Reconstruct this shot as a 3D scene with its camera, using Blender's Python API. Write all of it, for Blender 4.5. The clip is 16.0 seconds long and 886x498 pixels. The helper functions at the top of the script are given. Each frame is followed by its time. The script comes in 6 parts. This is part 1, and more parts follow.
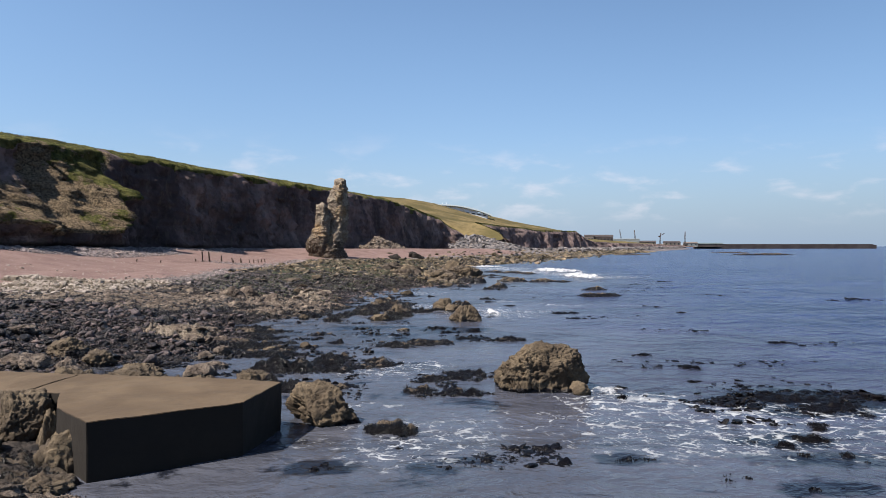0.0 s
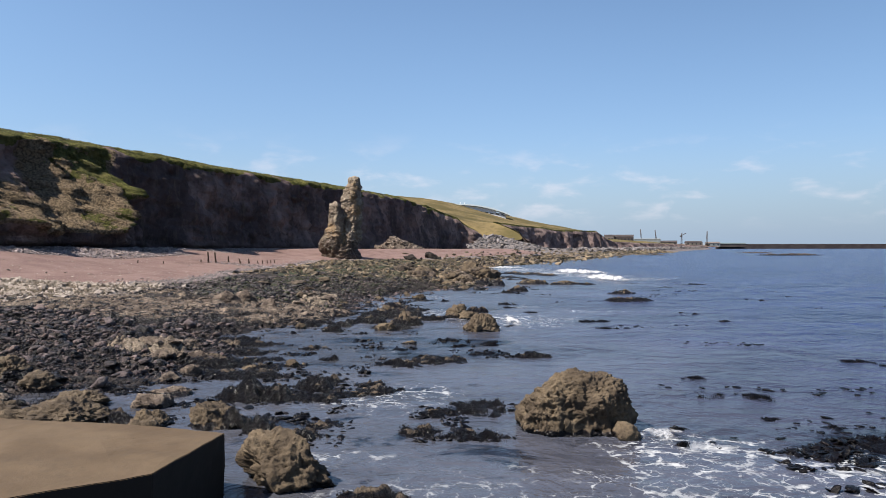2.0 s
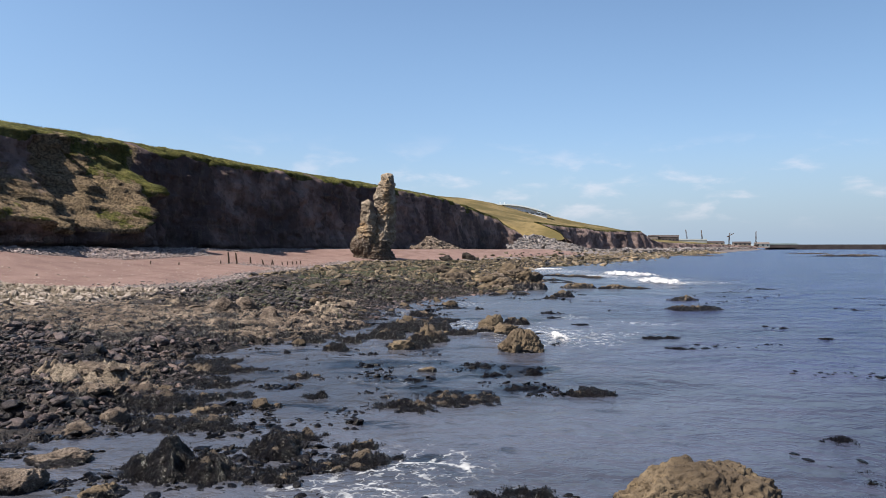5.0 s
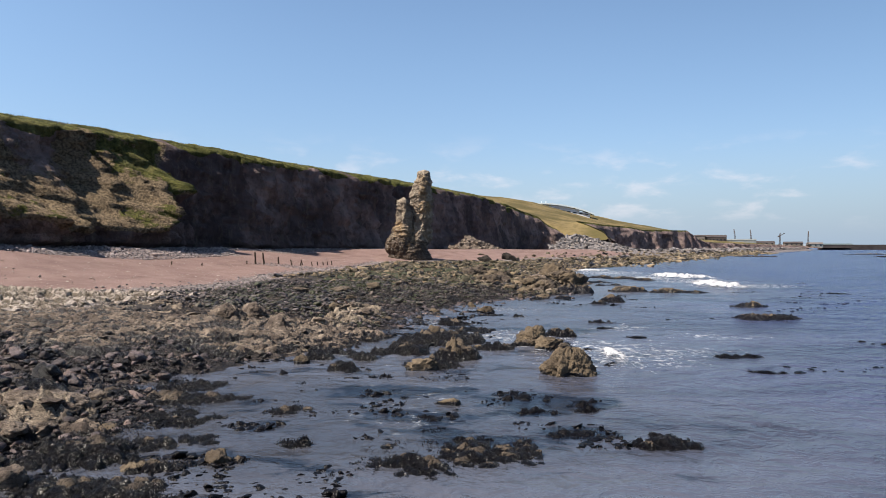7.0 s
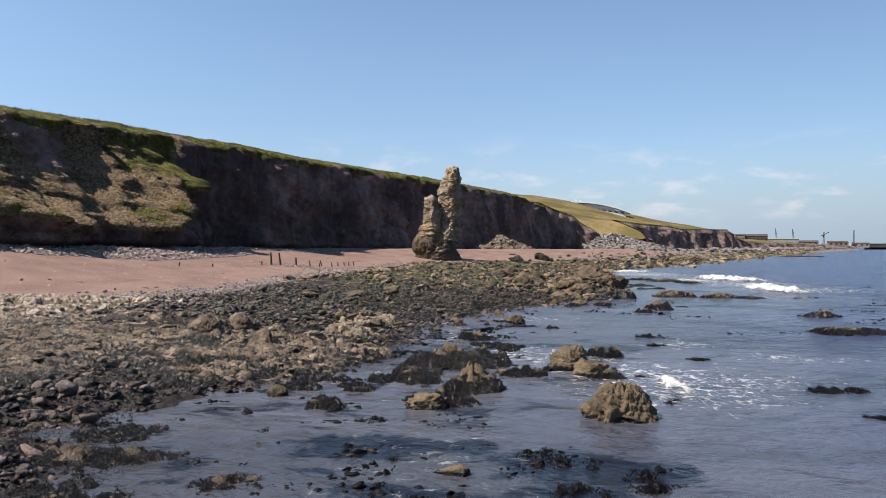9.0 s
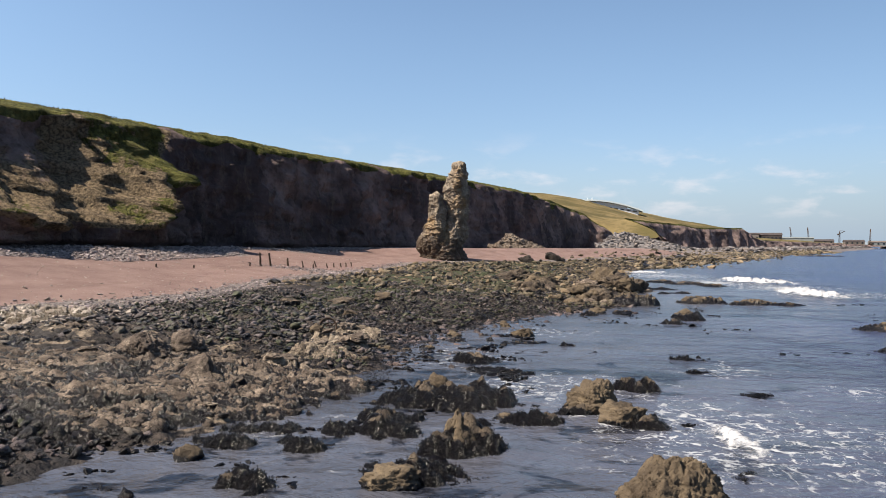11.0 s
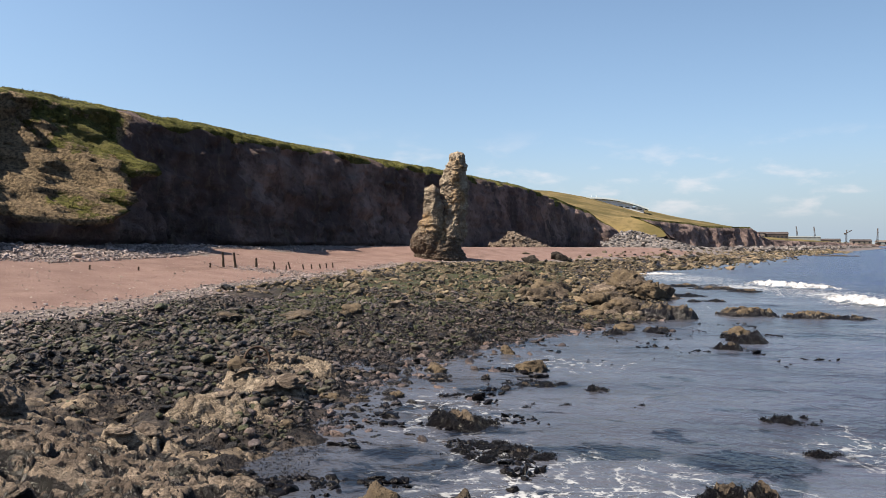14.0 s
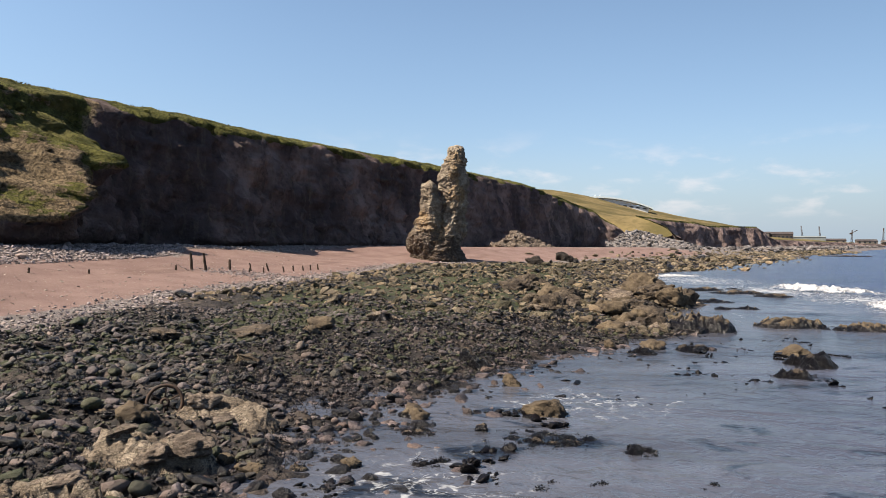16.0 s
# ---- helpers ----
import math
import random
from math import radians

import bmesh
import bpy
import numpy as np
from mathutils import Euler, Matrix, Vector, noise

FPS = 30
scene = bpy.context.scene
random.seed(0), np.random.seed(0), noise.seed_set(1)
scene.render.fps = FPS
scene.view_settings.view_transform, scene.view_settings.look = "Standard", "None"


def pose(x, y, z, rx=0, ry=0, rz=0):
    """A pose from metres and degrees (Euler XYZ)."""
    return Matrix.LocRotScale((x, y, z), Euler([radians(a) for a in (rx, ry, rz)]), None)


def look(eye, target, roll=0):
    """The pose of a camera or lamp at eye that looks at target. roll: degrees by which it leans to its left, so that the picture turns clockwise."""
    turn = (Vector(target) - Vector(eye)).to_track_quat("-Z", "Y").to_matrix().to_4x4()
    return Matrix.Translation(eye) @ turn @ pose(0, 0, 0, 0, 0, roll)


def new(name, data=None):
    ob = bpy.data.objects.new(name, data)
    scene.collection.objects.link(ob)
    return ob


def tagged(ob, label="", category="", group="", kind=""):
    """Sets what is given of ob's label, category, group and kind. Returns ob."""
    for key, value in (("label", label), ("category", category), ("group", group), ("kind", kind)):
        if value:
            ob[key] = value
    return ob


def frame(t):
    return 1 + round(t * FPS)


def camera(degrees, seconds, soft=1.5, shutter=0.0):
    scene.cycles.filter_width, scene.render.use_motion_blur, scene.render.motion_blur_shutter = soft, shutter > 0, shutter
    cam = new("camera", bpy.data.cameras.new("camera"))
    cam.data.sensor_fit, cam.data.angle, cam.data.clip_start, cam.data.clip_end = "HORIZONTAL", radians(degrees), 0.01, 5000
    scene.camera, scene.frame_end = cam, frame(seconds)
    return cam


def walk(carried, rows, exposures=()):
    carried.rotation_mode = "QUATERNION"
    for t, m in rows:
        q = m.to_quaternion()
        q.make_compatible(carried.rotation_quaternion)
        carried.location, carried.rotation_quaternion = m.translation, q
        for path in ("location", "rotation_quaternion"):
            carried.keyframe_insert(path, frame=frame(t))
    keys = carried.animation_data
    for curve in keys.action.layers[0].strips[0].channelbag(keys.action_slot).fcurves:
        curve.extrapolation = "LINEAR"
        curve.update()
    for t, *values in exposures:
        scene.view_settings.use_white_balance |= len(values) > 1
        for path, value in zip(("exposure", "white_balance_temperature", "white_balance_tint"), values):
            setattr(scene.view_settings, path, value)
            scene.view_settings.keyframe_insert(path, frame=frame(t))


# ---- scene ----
cam = camera(65.6, 16.0, soft=0.55)
PATH = [
    (0, (-0.186, -0.800, 4.640), (0.565, 8.920, 4.592), -0.01),
    (1, (0.162, 1.525, 4.643), (0.802, 11.255, 4.597), -0.03),
    (2, (0.483, 3.969, 4.658), (0.972, 13.707, 4.611), -0.03),
    (3, (0.779, 6.414, 4.650), (1.105, 16.158, 4.605), -0.03),
    (4, (1.055, 8.864, 4.616), (1.202, 18.613, 4.575), -0.03),
    (5, (1.305, 11.377, 4.571), (1.226, 21.126, 4.534), -0.03),
    (6, (1.517, 14.004, 4.535), (1.160, 23.747, 4.500), -0.02),
    (7, (1.686, 16.760, 4.524), (1.028, 26.488, 4.489), -0.01),
    (8, (1.813, 19.626, 4.548), (0.885, 29.332, 4.509), 0.00),
    (9, (1.905, 22.574, 4.605), (0.780, 32.259, 4.558), 0.03),
    (10, (1.957, 25.589, 4.682), (0.726, 35.261, 4.623), 0.06),
    (11, (1.954, 28.684, 4.757), (0.684, 38.350, 4.687), 0.11),
    (12, (1.876, 31.893, 4.807), (0.598, 41.559, 4.726), 0.17),
    (13, (1.721, 35.237, 4.814), (0.434, 44.901, 4.725), 0.22),
    (14, (1.521, 38.676, 4.777), (0.222, 48.338, 4.683), 0.27),
    (15, (1.339, 42.102, 4.725), (0.029, 51.763, 4.630), 0.30),
    (16, (1.190, 45.407, 4.739), (-0.137, 55.065, 4.644), 0.28),
]
EXPOSURE = [(0.0, 1.06, 6600, 10), (5.0, 1.14, 6780, 10), (9.0, 1.16, 7000, 10), (16.0, 1.23, 7400, 10)]
walk(cam, [(t, look(eye, target, roll)) for t, eye, target, roll in PATH], EXPOSURE)

# ---- light ----
SUN_ELEV, SUN_AZ = 51.0, 67.0  # azimuth: degrees round from -y (behind the camera) towards -x
sun_dir = Vector((-math.sin(radians(SUN_AZ)) * math.cos(radians(SUN_ELEV)), -math.cos(radians(SUN_AZ)) * math.cos(radians(SUN_ELEV)), math.sin(radians(SUN_ELEV))))
sun = new("sun", bpy.data.lights.new("sun", "SUN"))
sun.data.energy, sun.data.angle, sun.data.color = 5.0, radians(0.55), (1.0, 0.935, 0.855)
sun.matrix_world = look((0, 0, 60), Vector((0, 0, 60)) - sun_dir)


# ---- node helpers ----
def plug(t, socket, value):
    if isinstance(value, bpy.types.NodeSocket):
        t.links.new(value, socket)
    elif value is not None:
        if socket.type == "RGBA" and len(value) == 3:
            value = (*value, 1.0)
        socket.default_value = value


def n_noise(t, vec, scale, detail=4.0, rough=0.55, distort=0.0):
    n = t.nodes.new("ShaderNodeTexNoise")
    plug(t, n.inputs["Vector"], vec)
    n.inputs["Scale"].default_value, n.inputs["Detail"].default_value = scale, detail
    n.inputs["Roughness"].default_value, n.inputs["Distortion"].default_value = rough, distort
    return n.outputs["Fac"]


def n_voronoi(t, vec, scale, feature="F1", out="Distance"):
    n = t.nodes.new("ShaderNodeTexVoronoi")
    n.feature = feature
    plug(t, n.inputs["Vector"], vec)
    n.inputs["Scale"].default_value = scale
    return n.outputs[out]


def n_math(t, op, a, b=None, clamp=False):
    n = t.nodes.new("ShaderNodeMath")
    n.operation, n.use_clamp = op, clamp
    plug(t, n.inputs[0], a)
    plug(t, n.inputs[1], b)
    return n.outputs[0]


def n_range(t, v, a, b, c=0.0, d=1.0, smooth=True):
    n = t.nodes.new("ShaderNodeMapRange")
    n.interpolation_type = "SMOOTHSTEP" if smooth else "LINEAR"
    for i, x in enumerate((v, a, b, c, d)):
        plug(t, n.inputs[i], x)
    return n.outputs[0]


def n_mix(t, fac, a, b, blend="MIX"):
    n = t.nodes.new("ShaderNodeMix")
    n.data_type, n.blend_type = "RGBA", blend
    plug(t, n.inputs[0], fac)
    plug(t, n.inputs[6], a)
    plug(t, n.inputs[7], b)
    return n.outputs[2]


def n_attr(t, name):
    n = t.nodes.new("ShaderNodeAttribute")
    n.attribute_name = name
    return n.outputs["Fac"]


def n_scaled(t, vec, s):
    n = t.nodes.new("ShaderNodeVectorMath")
    n.operation = "MULTIPLY"
    plug(t, n.inputs[0], vec)
    n.inputs[1].default_value = s
    return n.outputs[0]


def n_geo(t, what):
    return t.nodes.new("ShaderNodeNewGeometry").outputs[what]


def n_split(t, vec, axis):
    n = t.nodes.new("ShaderNodeSeparateXYZ")
    plug(t, n.inputs[0], vec)
    return n.outputs[axis]


def n_random(t):
    return t.nodes.new("ShaderNodeObjectInfo").outputs["Random"]


def n_bump(t, height, strength, distance, normal=None):
    n = t.nodes.new("ShaderNodeBump")
    n.inputs["Strength"].default_value, n.inputs["Distance"].default_value = strength, distance
    plug(t, n.inputs["Height"], height)
    plug(t, n.inputs["Normal"], normal)
    return n.outputs[0]


def material(name):
    m = bpy.data.materials.new(name)
    m.use_nodes = True
    t = m.node_tree
    return m, t, t.nodes["Principled BSDF"]


BASE_SCALE = 0.53  # scales every base colour down evenly, tuned so that shadows come out darker


def finish(t, bsdf, colour, rough, normal=None, spec=0.4, base_scale=BASE_SCALE):
    scale = t.nodes.new("ShaderNodeVectorMath")
    scale.operation = "SCALE"
    plug(t, scale.inputs[0], colour)
    scale.inputs["Scale"].default_value = base_scale
    plug(t, bsdf.inputs["Base Color"], scale.outputs[0])
    plug(t, bsdf.inputs["Roughness"], rough)
    plug(t, bsdf.inputs["Normal"], normal)
    plug(t, bsdf.inputs["Specular IOR Level"], spec)


# ---- sky: clear blue with thin low clouds ----
world = bpy.data.worlds.new("sky")
scene.world = world
world.use_nodes = True
wt = world.node_tree
sky = wt.nodes.new("ShaderNodeTexSky")
sky.sky_type, sky.sun_disc = "NISHITA", False
sky.sun_elevation, sky.sun_rotation = radians(SUN_ELEV), radians(180.0 + SUN_AZ)
sky.air_density, sky.dust_density, sky.ozone_density = 1.0, 0.6, 1.6
way = wt.nodes.new("ShaderNodeTexCoord").outputs["Generated"]
cloud_way = n_scaled(wt, way, (1.0, 1.0, 2.8))
up = n_split(wt, way, 2)
cl = n_noise(wt, cloud_way, 13.0, 5.0, 0.55, 0.2)
cl = n_range(wt, cl, 0.50, 0.75)
low = n_math(wt, "MULTIPLY", n_range(wt, up, 0.015, 0.06), n_range(wt, up, 0.17, 0.09))
cl = n_math(wt, "MULTIPLY", n_math(wt, "MULTIPLY", cl, low), 0.36)
# sea haze: whiter and bluer towards the horizon
haze = n_range(wt, up, 0.32, -0.02)
clear = n_mix(wt, 1.0, sky.outputs[0], n_mix(wt, haze, (1.21, 1.345, 1.465), (0.90, 1.0, 1.245)), "MULTIPLY")
clear = n_mix(wt, n_range(wt, up, 0.16, -0.02, 0.0, 0.9), clear, (3.5, 4.75, 6.5))
sea_side = n_range(wt, n_split(wt, way, 0), 0.0, 0.7)
clear = n_mix(wt, sea_side, clear, n_mix(wt, 1.0, clear, (0.84, 0.85, 0.86), "MULTIPLY"))
sky_col = n_mix(wt, cl, clear, (8.6, 8.1, 8.8))
bg = wt.nodes["Background"]
plug(wt, bg.inputs["Color"], sky_col)
bg.inputs["Strength"].default_value = 0.054


# ---- numeric helpers ----
def lattice(ix, iy, iz, seed):
    h = (ix.astype(np.int64) * 374761393 + iy.astype(np.int64) * 668265263 + iz.astype(np.int64) * 2147483647 + seed * 1274126177) & 0xFFFFFFFF
    h = ((h ^ (h >> 13)) * 1103515245) & 0xFFFFFFFF
    h = ((h ^ (h >> 16)) * 2246822519) & 0xFFFFFFFF
    return ((h ^ (h >> 15)) & 0xFFFFFF) / float(0x7FFFFF) - 1.0


def vnoise(p, seed=0):
    """Smooth value noise of points (n, 3), between -1 and 1."""
    f = np.floor(p)
    u = p - f
    u = u * u * (3 - 2 * u)
    ix, iy, iz = f[:, 0].astype(np.int64), f[:, 1].astype(np.int64), f[:, 2].astype(np.int64)
    out = 0.0
    for dx in (0, 1):
        wx = u[:, 0] if dx else 1 - u[:, 0]
        for dy in (0, 1):
            wy = u[:, 1] if dy else 1 - u[:, 1]
            for dz in (0, 1):
                wz = u[:, 2] if dz else 1 - u[:, 2]
                out = out + wx * wy * wz * lattice(ix + dx, iy + dy, iz + dz, seed)
    return out


def fbm(p, octaves=4, gain=0.5, seed=0):
    out, amp = 0.0, 1.0
    for k in range(octaves):
        out = out + amp * vnoise(p * 2.03**k + 17.3 * k, seed + k)
        amp *= gain
    return out


def ridged(p, octaves=4, gain=0.55, seed=0):
    out, amp = 0.0, 1.0
    for k in range(octaves):
        out = out + amp * (1 - 2 * np.abs(vnoise(p * 2.03**k + 9.1 * k, seed + k)))
        amp *= gain
    return out


def cells(p, seed=0):
    """Cells in the plane for points (n, 2): distances to the nearest and second nearest centre, and a number from 0 to 1 for each cell."""
    f = np.floor(p)
    best, second, key = np.full(len(p), 9.0), np.full(len(p), 9.0), np.zeros(len(p))
    for dx in (-1, 0, 1):
        for dy in (-1, 0, 1):
            ix, iy = f[:, 0] + dx, f[:, 1] + dy
            o = np.zeros(len(p))
            jx, jy = (lattice(ix, iy, o + k, seed) * 0.42 + 0.5 for k in (0, 1))
            d = np.hypot(ix + jx - p[:, 0], iy + jy - p[:, 1])
            near = d < best
            second = np.where(near, best, np.minimum(second, d))
            key = np.where(near, 0.5 + 0.5 * lattice(ix, iy, o + 2, seed), key)
            best = np.where(near, d, best)
    return best, second, key


def pavement(x, y, seed=0):
    """Broken strata: block heights and the gaps between blocks, at two sizes."""
    p = np.stack([np.ravel(x), np.ravel(y)], 1)
    p3_ = np.stack([p[:, 0], p[:, 1], 0 * p[:, 0]], 1)
    warp = np.stack([fbm(p3_ * 0.8 + 3 * k, 3, 0.55, seed + k) for k in (0, 5)], 1) * 0.45
    turned = np.stack([p[:, 0] * 0.95 + 0.3 * p[:, 1], p[:, 1] * 0.95 - 0.3 * p[:, 0]], 1)
    a1, a2, ka = cells(turned * np.array([0.62, 1.9]) + warp, seed)
    b1, b2, kb = cells(turned * np.array([1.7, 4.6]) + 2.2 * warp, seed + 3)
    high = (ka - 0.5) + 0.4 * (kb - 0.5)
    gap = np.clip(smooth(0.24, 0.04, a2 - a1) + 0.7 * smooth(0.2, 0.03, b2 - b1), 0, 1)
    return high.reshape(np.shape(x)), gap.reshape(np.shape(x))


def smooth(a, b, x):
    u = np.clip((x - a) / (b - a), 0, 1)
    return u * u * (3 - 2 * u)


def mesh_of(name, verts, faces, mat, shade=True, attrs=None):
    """A mesh from arrays: verts (n, 3), faces (m, 3 or 4)."""
    me = bpy.data.meshes.new(name)
    k = faces.shape[1]
    me.vertices.add(len(verts))
    me.vertices.foreach_set("co", np.ascontiguousarray(verts, np.float32).ravel())
    me.loops.add(faces.size)
    me.loops.foreach_set("vertex_index", np.ascontiguousarray(faces, np.int32).ravel())
    me.polygons.add(len(faces))
    me.polygons.foreach_set("loop_start", np.arange(0, faces.size, k, dtype=np.int32))
    me.update(calc_edges=True)
    me.polygons.foreach_set("use_smooth", np.full(len(faces), shade))
    for key, values in (attrs or {}).items():
        a = me.attributes.new(key, "FLOAT", "POINT")
        a.data.foreach_set("value", np.ascontiguousarray(values, np.float32))
    me.materials.append(mat)
    me.validate()
    return me


def part(name, me, parent=None, label=""):
    ob = new(name, me)
    ob.parent = parent
    if label:
        ob["label"] = label
    return ob


def grid_faces(nu, nv):
    """Quads of a grid whose vertex (i, j) is i * nv + j."""
    i, j = np.meshgrid(np.arange(nu - 1), np.arange(nv - 1), indexing="ij")
    a = (i * nv + j).ravel()
    return np.stack([a, a + nv, a + nv + 1, a + 1], 1)


BALLS = {}


def ball(level):
    if level not in BALLS:
        bm = bmesh.new()
        bmesh.ops.create_icosphere(bm, subdivisions=level, radius=1.0)
        bm.verts.ensure_lookup_table()
        BALLS[level] = (np.array([v.co[:] for v in bm.verts]), np.array([[v.index for v in f.verts] for f in bm.faces]))
        bm.free()
    return BALLS[level]


# ---- materials ----
def stone_material(name, light, dark, scale=1.0, rough=0.85, weed=None, bump=1.0, random=0.0, green=0.0, clad=0.0, ochre=0.0, single=False, seams=0.0):
    """Weathered stone: colour at three scales, pits, fine relief. weed: colour of a growth that follows the point attribute 'weed'."""
    m, t, b = material(name)
    p = n_geo(t, "Position")
    big = n_noise(t, p, 0.9 * scale, 5, 0.6)
    mid = n_noise(t, p, 4.0 * scale, 6, 0.7, 0.4)
    fine = n_noise(t, p, 17.0 * scale, 5, 0.7)
    pits = n_voronoi(t, p, 9.0 * scale)
    c = n_mix(t, n_range(t, big, 0.36, 0.66), dark, light)
    c = n_mix(t, n_range(t, mid, 0.40, 0.66), n_mix(t, 0.6, c, dark), c)
    c = n_mix(t, n_range(t, fine, 0.45, 0.7, 0.0, 0.5), c, [0.5 * v for v in dark])
    c = n_mix(t, n_range(t, pits, 0.26, 0.08, 0.0, 0.75), c, [0.3 * v for v in dark])
    if seams:
        bedding = n_scaled(t, p, (1.0, 1.0, 2.6))
        for rate, wide, much in ((1.5 * scale, 0.035, 0.85), (4.6 * scale, 0.05, 0.7)):
            seam = n_math(t, "ABSOLUTE", n_math(t, "SUBTRACT", n_noise(t, bedding, rate, 4, 0.6, 0.5), 0.5))
            c = n_mix(t, n_range(t, seam, wide, 0.2 * wide, 0.0, much * seams), c, [0.3 * v for v in dark])
    if ochre:
        c = n_mix(t, n_math(t, "MULTIPLY", n_range(t, n_noise(t, p, 0.5 * scale, 4, 0.6), 0.5, 0.68), ochre), c, n_mix(t, n_range(t, mid, 0.4, 0.65), (0.30, 0.16, 0.06), (0.66, 0.42, 0.18)))
    if random:
        island = n_random(t) if single else n_geo(t, "Random Per Island")
        r = n_range(t, island, 0, 1, 1.0 - random, 1.0 + random, smooth=False)
        mul = t.nodes.new("ShaderNodeVectorMath")
        mul.operation = "SCALE"
        plug(t, mul.inputs[0], c)
        plug(t, mul.inputs["Scale"], r)
        c = mul.outputs[0]
        tint = n_range(t, n_math(t, "FRACT", n_math(t, "MULTIPLY", island, 37.0)), 0.7, 0.97, 0.0, 0.5)
        c = n_mix(t, tint, c, [light[0] * 1.25, light[1] * 1.1, light[2] * 0.95])
        if green:
            zone = n_range(t, n_noise(t, p, 0.09, 3, 0.5), 0.40, 0.52)
            pick = n_range(t, n_math(t, "FRACT", n_math(t, "MULTIPLY", island, 91.0)), 0.35, 0.8)
            c = n_mix(t, n_math(t, "MULTIPLY", n_math(t, "MULTIPLY", zone, pick), green), c, (0.066, 0.076, 0.027))
    r = rough
    if clad:
        share = n_range(t, n_math(t, "FRACT", n_math(t, "MULTIPLY", n_random(t) if single else n_geo(t, "Random Per Island"), 61.0)), clad + 0.04, clad - 0.04)
        share = n_range(t, n_math(t, "ADD", share, n_math(t, "MULTIPLY", n_math(t, "SUBTRACT", n_noise(t, p, 2.0, 5, 0.7), 0.5), 1.4)), 0.4, 0.6)
        c = n_mix(t, share, c, (0.0085, 0.0062, 0.0072))
        r = n_range(t, share, 0, 1, rough, 0.42)
    if weed:
        w = n_math(t, "ADD", n_attr(t, "weed"), n_math(t, "MULTIPLY", n_math(t, "SUBTRACT", n_noise(t, p, 3.5, 6, 0.7), 0.5), 1.6))
        w = n_range(t, w, 0.44, 0.58)
        wc = n_mix(t, n_range(t, n_noise(t, p, 14, 4, 0.6), 0.4, 0.65), weed, [1.7 * v for v in weed])
        c = n_mix(t, w, c, wc)
        r = n_range(t, w, 0, 1, rough, 0.3)
    h = n_math(t, "ADD", n_math(t, "ADD", n_math(t, "MULTIPLY", mid, 2.2), fine), n_math(t, "MULTIPLY", n_range(t, pits, 0.0, 0.3), 0.9))
    finish(t, b, c, r, n_bump(t, h, bump, 0.13 / scale), 0.3)
    return m


WEED = (0.0045, 0.0032, 0.0042)
m_boulder = stone_material("tan boulder stone", (0.275, 0.206, 0.131), (0.105, 0.076, 0.05), 1.5, weed=WEED, bump=0.55)
m_pale = stone_material("pale limestone ledge", (0.66, 0.525, 0.41), (0.165, 0.122, 0.096), 1.5, weed=(0.008, 0.0058, 0.0072), bump=0.8, seams=0.7)
m_bare = stone_material("bare pale limestone", (0.92, 0.76, 0.585), (0.36, 0.28, 0.21), 1.6, weed=(0.012, 0.009, 0.010), bump=0.9, seams=0.9)
m_stack = stone_material("stack limestone", (0.80, 0.675, 0.52), (0.30, 0.228, 0.168), 0.7, weed=(0.085, 0.058, 0.040), bump=0.6, ochre=0.6, seams=0.5)
COBBLE = dict(light=(0.255, 0.206, 0.196), dark=(0.08, 0.063, 0.063), scale=2.4, rough=0.5, random=0.6, green=0.85, clad=0.26, bump=0.6)
m_cobble = stone_material("brown shore cobbles", **COBBLE)
m_cobble_piece = stone_material("brown shore cobble", single=True, **COBBLE)
WETSTONE = dict(light=(0.27, 0.206, 0.194), dark=(0.073, 0.054, 0.056), scale=2.0, rough=0.5, random=0.7, clad=0.42, bump=0.7)
m_wet_stone = stone_material("weed-stained stones", **WETSTONE)
m_wet_piece = stone_material("weed-stained stone", single=True, **WETSTONE)
m_dark_rock = stone_material("dark weathered rock", (0.33, 0.25, 0.175), (0.085, 0.064, 0.05), 1.4, weed=WEED)
# near-black base colour carries the shade seen on the fronts of two blocks
m_shade_rock = stone_material("rock with shade in its colour", (0.11, 0.088, 0.072), (0.028, 0.022, 0.019), 0.8, weed=WEED)
m_far_rock = stone_material("tan and dark shore rock", (0.50, 0.40, 0.275), (0.15, 0.117, 0.082), 0.8, random=0.65, green=0.4, clad=0.13)
m_ledge = stone_material("broken ledge limestone", (0.44, 0.342, 0.25), (0.14, 0.105, 0.08), 1.5, random=0.5, clad=0.5)
m_pebble = stone_material("pale pebbles", (0.59, 0.50, 0.49), (0.26, 0.215, 0.212), 1.6, random=0.5, bump=0.2)
m_crust = stone_material("whitened shore ledge", (0.86, 0.75, 0.66), (0.42, 0.345, 0.285), 1.2, weed=(0.12, 0.09, 0.06), bump=0.7)
m_armour = stone_material("pale armour rock", (0.34, 0.31, 0.305), (0.15, 0.136, 0.136), 0.5, random=0.7, bump=0.3)


def weed_material():
    m, t, b = material("wet brown seaweed")
    p = n_geo(t, "Position")
    c = n_mix(t, n_range(t, n_noise(t, p, 6, 4, 0.6), 0.35, 0.7), (0.0022, 0.0016, 0.0023), (0.0078, 0.0052, 0.006))
    finish(t, b, c, 0.36, n_bump(t, n_noise(t, p, 22, 4, 0.6), 0.7, 0.04), 0.13)
    return m


m_weed = weed_material()


